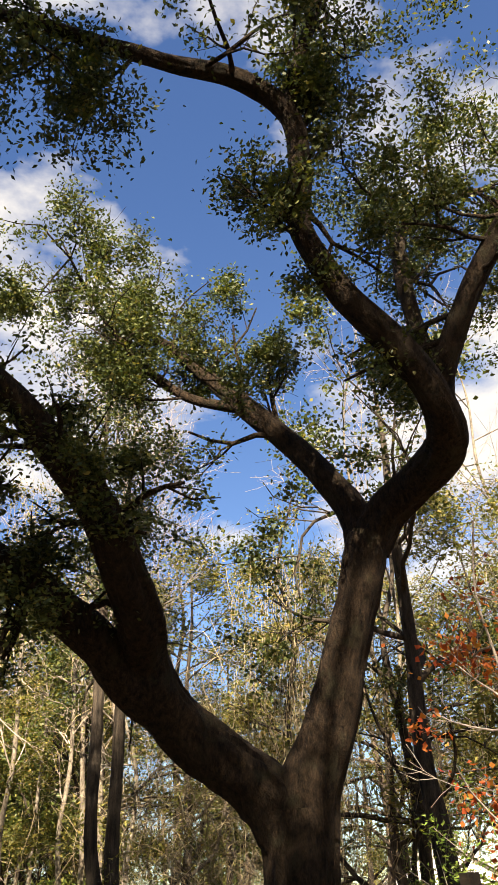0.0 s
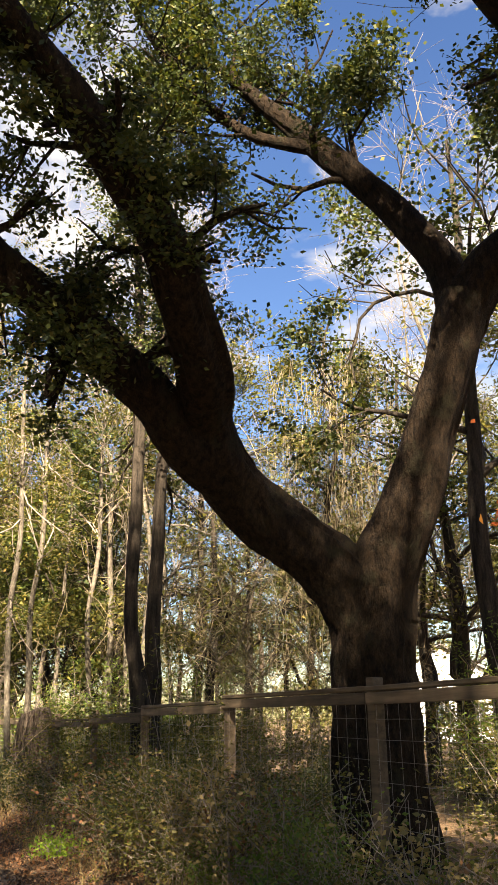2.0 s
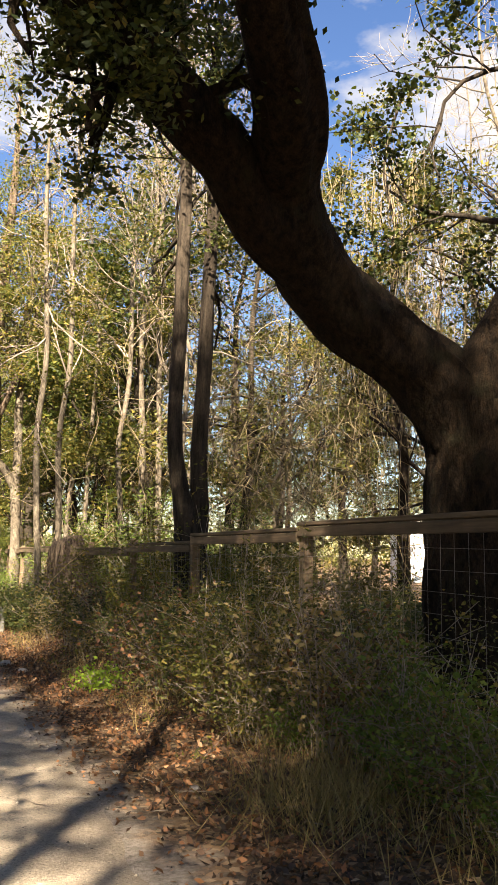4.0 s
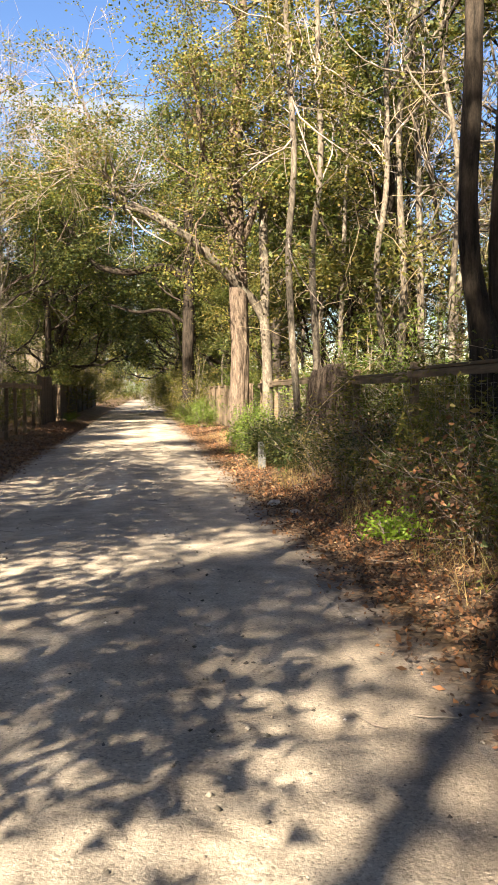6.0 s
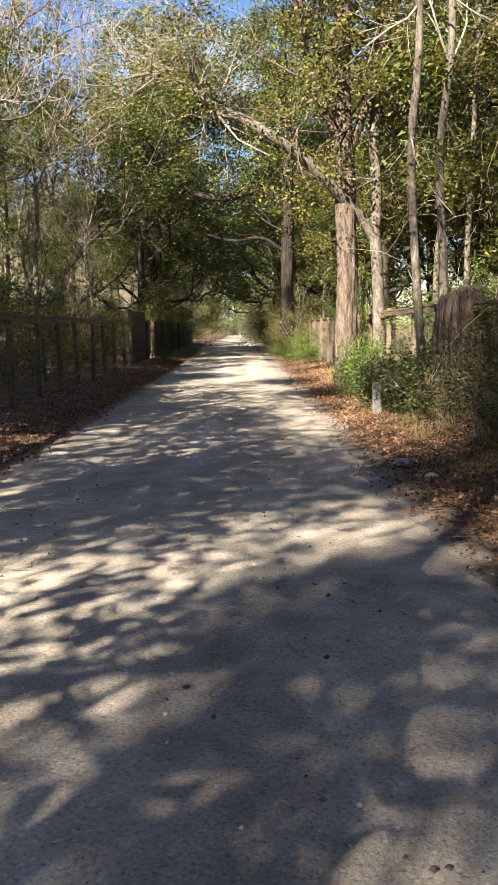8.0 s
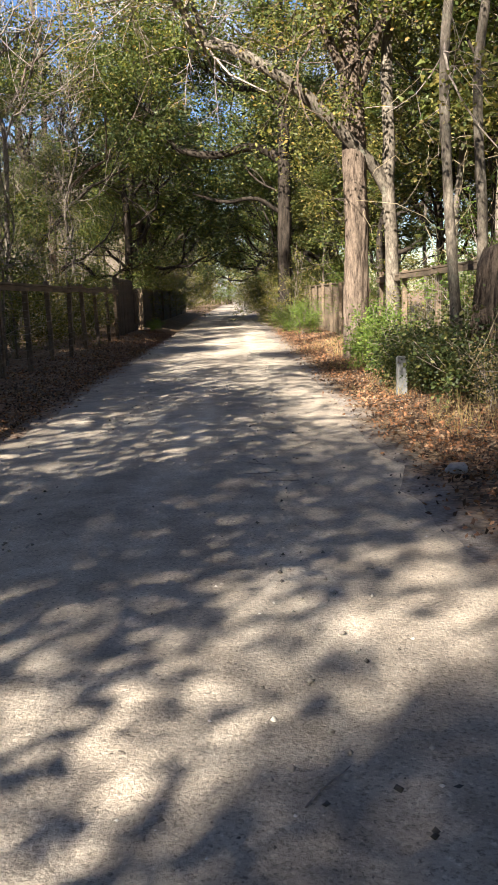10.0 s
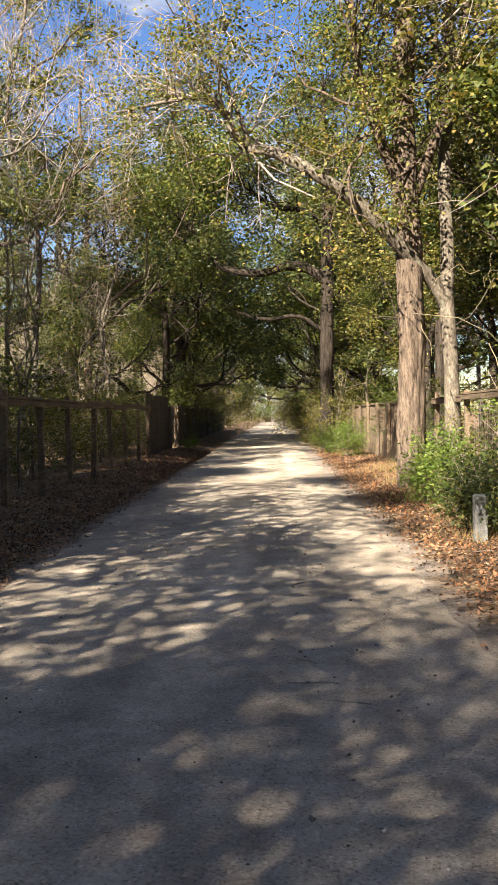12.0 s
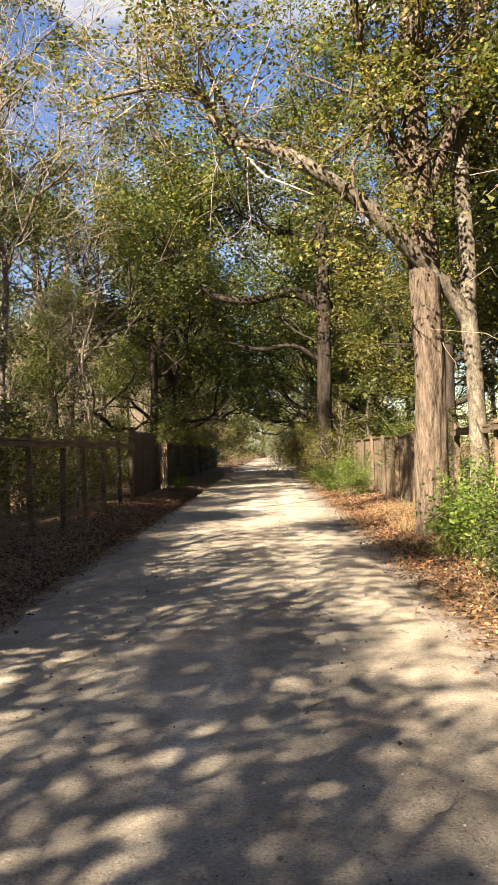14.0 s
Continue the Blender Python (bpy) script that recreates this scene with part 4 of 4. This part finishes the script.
    copies(w, [(rng.uniform(2.9, 3.6), y) for y in np.arange(5.5, 11, 0.8)] + [(rng.uniform(3.3, 3.7), y) for y in np.arange(11.5, 20, 1.3)], 6, (0.6, 1.05))
    copies(w2, [(rng.uniform(2.9, 3.6), y) for y in np.arange(5.2, 11, 0.8)] + [(rng.uniform(3.3, 3.7), y) for y in np.arange(11, 20, 0.9)], 7, (0.6, 1.05))
    shrub("green_tuft", 2.62, 13.5, "small bright green weed tuft among dead leaves", 0.3, 0.34, 8, LIME_LEAF, 700, 0.055, 14)


undergrowth()


def fallen_leaves():
    rng = np.random.default_rng(99)
    n = 62000
    y = 2 + 44 * rng.uniform(0, 1, n) ** 1.6
    x = 1.98 + np.where(rng.uniform(0, 1, n) < 0.1, -np.abs(rng.normal(0, 0.2, n)), np.abs(rng.normal(0, 0.95, n)))
    keep = x < 4.2
    xl, yl = -2.55 - np.where(rng.uniform(0, 1, 26000) < 0.05, -np.abs(rng.normal(0, 0.2, 26000)), np.abs(rng.normal(0, 0.8, 26000))), rng.uniform(12, 46, 26000)
    X, Y = np.concatenate([x[keep], xl]), np.concatenate([y[keep], yl])
    c = np.stack([X, Y, ground_z(X, Y) + rng.uniform(0.002, 0.03, len(X))], 1)
    v, q = leaf_quads(rng, c, rng.uniform(0.026, 0.062, (len(c), 1)), 0.26, -0.03, 0.55, 0.5)
    scatter_stuff("fallen_leaves", "brown dead oak leaves lying along the verges", "leaf litter", v, q, DRY_LEAF)
    # dry grass tufts
    n = 5200
    y = rng.uniform(4, 34, n)
    x = rng.uniform(2.35, 3.7, n)
    keep = np.array([noise.noise(Vector((a * 1.3, b * 0.9, 4))) > 0.02 for a, b in zip(x, y)])
    c = np.stack([x, y, ground_z(x, y)], 1)[keep]
    m = len(c)
    d = unit(np.stack([rng.normal(0, 0.45, m), rng.normal(0, 0.45, m), np.ones(m)], 1))
    s = unit(np.cross(d, rng.normal(size=(m, 3)))) * 0.0035
    ln = rng.uniform(0.1, 0.42, (m, 1))
    v = np.stack([c - s, c + s, c + d * ln + s * 0.15, c + d * ln - s * 0.15], 1).reshape(-1, 3)
    scatter_stuff("dry_grass", "dry straw-coloured grass blades in the verge", "grass", v, np.arange(m * 4).reshape(-1, 4), STRAW)


fallen_leaves()


def stump():
    ob = thing("vine_covered_stump", 3.6, 20.7, "broken old stump wrapped in dry grey vines", "stump")
    pts = [(0, 0, -.2, .55), (0, 0, .2, .47), (0, 0, .8, .42), (.02, 0, 1.4, .4), (0, 0, 1.7, .36), (-.03, 0, 1.9, .27), (-.06, 0, 1.93, .03)]
    trunk_line(ob, pts, BROWN_BARK, "stump_trunk", 18, 0.3, 3.0, 0.12, 8)
    rng = np.random.default_rng(4)
    t = Tubes()
    for k in range(95):
        a = rng.uniform(0, 6.28)
        zs = np.linspace(rng.uniform(1.0, 2.0) + (0.35 if k % 9 == 0 else 0), rng.uniform(-.05, .5), 8)
        rr = 0.45 + rng.uniform(-.03, .05)
        aa = a + np.cumsum(rng.normal(0, 0.06, 8))
        shrink_top = np.interp(zs, [0, 1.4, 2.1], [1.08, 0.88, 0.55])
        t.add(np.stack([np.cos(aa) * rr * shrink_top, np.sin(aa) * rr * shrink_top, zs], 1), np.linspace(0.005, 0.011, 8) * rng.uniform(0.6, 1.5), 4)
    under("vines", t.mesh("vines", BROWN_BARK), ob, "dry twining vines", "stuff")


stump()


def marker_post():
    ob = thing("marker_post", 2.5, 21.9, "short weathered grey-white marker post in the bushes", "post")
    bm = bmesh.new()
    box(bm, -0.07, 0.07, -0.07, 0.07, -0.1, 0.54)
    bmesh.ops.bevel(bm, geom=bm.edges[:], offset=0.012, segments=2, affect="EDGES")
    part("shaft", bm, GREY_PAINT, ob)


marker_post()


def house(name, x, y, turn, w, d, h, rise, wall, label):
    ob = thing(name, x, y, label, "house")
    ob.rotation_euler = (0, 0, radians(turn))
    bm = bmesh.new()
    vs = [bm.verts.new(p) for p in ((-w / 2, -d / 2, -.3), (w / 2, -d / 2, -.3), (w / 2, -d / 2, h), (0, -d / 2, h + rise), (-w / 2, -d / 2, h))]
    f = bm.faces.new(vs)
    r = bmesh.ops.extrude_face_region(bm, geom=[f])
    bmesh.ops.translate(bm, vec=(0, d, 0), verts=[g for g in r["geom"] if isinstance(g, bmesh.types.BMVert)])
    bmesh.ops.recalc_face_normals(bm, faces=bm.faces[:])
    part("wall", bm, wall, ob)
    for s in (-1, 1):
        bm = bmesh.new()
        slope = math.hypot(w / 2 + .4, rise * (1 + .8 / w))
        ang = math.atan2(rise, w / 2)
        bmesh.ops.create_cube(bm, size=1.0, matrix=Matrix.Translation((s * w / 4 * 1.05, 0, h + rise / 2 + .1)) @ Matrix.Rotation(s * ang, 4, "Y") @ Matrix.Diagonal((slope, d + .8, .15, 1)))
        part("roof", bm, ROOF, ob)
    for wx in (-w / 4, 0, w / 4):
        bm = bmesh.new()
        box(bm, wx - .45, wx + .45, -d / 2 - .03, -d / 2 - .005, 1.0, 2.4)
        win = part("window", bm, GLASS, ob)
        bm = bmesh.new()
        box(bm, wx - .55, wx + .55, -d / 2 - .06, -d / 2 - .035, 2.4, 2.52)
        box(bm, wx - .55, wx + .55, -d / 2 - .06, -d / 2 - .035, .9, 1.0)
        box(bm, wx - .03, wx + .03, -d / 2 - .06, -d / 2 - .035, 1.0, 2.4)
        part("frame", bm, WHITE_PAINT, win)
    return ob


house("cottage", 38, 52, -30, 9, 8, 3.6, 2.6, WHITE_PAINT, "white-sided cottage with grey roof beyond the woods")
house("house", -14.0, 66, 28, 11, 10, 6.6, 3.2, BEIGE, "beige house with brown roof behind the hedgerow")


# ---- far woods and dry vines ----
def far_woods():
    rng = np.random.default_rng(14)
    cores = []
    while len(cores) < 3000:
        x, y = (rng.uniform(-70, 95), rng.uniform(-45, 190)) if len(cores) < 2300 else (rng.uniform(-16, 16), rng.uniform(108, 178))
        near = (-11 < x < 24 and y < 108) or (abs(x) < 4.0 and y < 160)
        if near or (x < 0 and y < -25) or (x > 0 and y < 0):
            continue
        if x < -11 and y < 30:
            continue
        top = 8 + 3.5 * math.sin(x * 0.21 + 1) * math.sin(y * 0.17) + rng.uniform(-2, 2.5)
        cores.append((x, y, top * rng.uniform(0.03, 1.0)))
    pick = leaf_clumps(rng, cores, 160000, 0.8, 56)
    v, q = leaf_quads(rng, pick, 0.36, 0.5, corners=3)
    scatter_stuff("far_woods", "olive and brown far woodland foliage", "woods", v, q, WOOD_LEAF)


far_woods()


def dry_vines():
    rng = np.random.default_rng(15)
    t = Tubes()
    for cx, cy, top, wide, count in ((8.2, 19.5, 7.5, 1.8, 420), (11.5, 21.5, 8.5, 2.2, 420), (7.0, 26, 6.5, 1.5, 300), (14, 17, 7.5, 2.0, 320), (6.4, 17.0, 4.5, 1.2, 220), (12, 30, 9, 3, 260)):
        for _ in range(count):
            p = np.array([cx + rng.normal(0, wide), cy + rng.normal(0, wide), rng.uniform(1.0, top)])
            d = unit(np.array([rng.normal(0, 1), rng.normal(0, 1), rng.normal(-0.5, 0.9)]))
            n = 6
            step = rng.uniform(0.8, 2.6) / n
            pts = [p]
            for _k in range(n):
                d = unit(d + rng.normal(0, 0.35, 3) + np.array([0, 0, -0.12]))
                pts.append(pts[-1] + d * step)
            pts = np.array(pts)
            pts[:, 2] = np.maximum(pts[:, 2], 0.05)
            t.add(pts, np.linspace(0.011, 0.004, n + 1), 3)
    tagged(new("dry_vines", t.mesh("dry_vines", MOSS)), "tangle of dry brown vines hanging in the woods", "vines", kind="stuff")


dry_vines()


def road_grit():
    rng = np.random.default_rng(16)
    n = 7000
    y = 3 + 30 * rng.uniform(0, 1, n) ** 1.5
    x = rng.uniform(-2.1, 1.75, n)
    r = (0.003 + 0.014 * rng.uniform(0, 1, n) ** 3)[:, None]
    z = ground_z(x, y) + 0.034 * (1 - ((x + 0.27) / 1.9) ** 2) + 0.002
    c = np.stack([x, y, z], 1)
    k = np.array([(1, 0, 0), (0, 1, 0), (-1, 0, 0), (0, -1, 0), (0, 0, 0.8), (0, 0, -0.6)])
    v = (c[:, None] + (k[None] + rng.normal(0, 0.18, (n, 6, 3))) * r[:, None]).reshape(-1, 3)
    f = np.array([(0, 1, 4), (1, 2, 4), (2, 3, 4), (3, 0, 4), (1, 0, 5), (2, 1, 5), (3, 2, 5), (0, 3, 5)])
    q = (np.arange(n)[:, None, None] * 6 + f[None]).reshape(-1, 3)
    scatter_stuff("road_grit", "small grey and brown pebbles loose on the track", "pebbles", v, q, PEBBLE)
    t = Tubes()
    for _ in range(150):
        yy = 3 + 27 * rng.uniform() ** 1.4
        xx = rng.uniform(-2.2, 2.6)
        a = rng.uniform(0, 3.14)
        ln = rng.uniform(0.06, 0.3)
        p = np.array([[xx + math.cos(a) * ln * f_ + rng.normal(0, 0.01), yy + math.sin(a) * ln * f_ + rng.normal(0, 0.01), 0] for f_ in (0, .33, .66, 1)])
        p[:, 2] = ground_z(p[:, 0], p[:, 1]) + 0.036
        t.add(p, (0.004, 0.0035, 0.003, 0.002), 4)
    tagged(new("fallen_twigs", t.mesh("fallen_twigs", TWIG)), "short dry twigs fallen on the track and verge", "twigs", kind="stuff")


road_grit()


def stone(x, y, size, seed):
    """A rounded, uneven field stone half sunk in the verge."""
    bm = bmesh.new()
    bmesh.ops.create_icosphere(bm, subdivisions=2, radius=size)
    for v in bm.verts:
        v.co *= 1 + 0.35 * noise.noise(v.co / size * 1.3 + Vector((seed * 5.0, 0, 0)))
        v.co.z *= 0.55
    me = bpy.data.meshes.new("stone")
    bm.to_mesh(me)
    bm.free()
    me.materials.append(STONE)
    ob = new("stone", me)
    ob.location = (x, y, gz(x, y) + size * 0.2)
    tagged(ob, "pale rounded stone half sunk at the track's edge", "stone", "stones at the track's edge")


for k, (sx, sy, ss) in enumerate(((1.98, 17.0, 0.1), (1.85, 9.9, 0.03), (2.1, 16.1, 0.07), (2.2, 9.2, 0.035))):
    stone(sx, sy, ss, k + 1)


def grass_patch():
    rng = np.random.default_rng(18)
    parts_v = []
    for cx, cy, w, count, tall in ((2.75, 8.3, 0.28, 900, 0.5), (3.1, 6.6, 0.3, 700, 0.55), (3.2, 9.8, 0.2, 350, 0.4), (2.9, 22.6, 0.4, 500, 0.3), (2.6, 27.0, 0.5, 350, 0.25), (2.9, 33.0, 0.7, 500, 0.3)):
        c = np.stack([rng.normal(cx, w, count), rng.normal(cy, w * 1.3, count), np.zeros(count)], 1)
        c[:, 2] = ground_z(c[:, 0], c[:, 1])
        d = unit(np.stack([rng.normal(0, 0.4, count), rng.normal(0, 0.4, count), np.ones(count)], 1))
        s_ = unit(np.cross(d, rng.normal(size=(count, 3)))) * 0.0035
        ln = rng.uniform(0.3, 1.0, (count, 1)) * tall
        bend = c + d * ln + np.stack([rng.normal(0, 0.1, count), rng.normal(0, 0.1, count), -0.04 * np.ones(count)], 1)
        parts_v.append(np.stack([c - s_, c + s_, bend + s_ * 0.2, bend - s_ * 0.2], 1).reshape(-1, 3))
    v = np.vstack(parts_v)
    scatter_stuff("grass_patch", "sunlit tawny grass tufts below the fence", "grass", v, np.arange(len(v)).reshape(-1, 4), STRAW)


grass_patch()
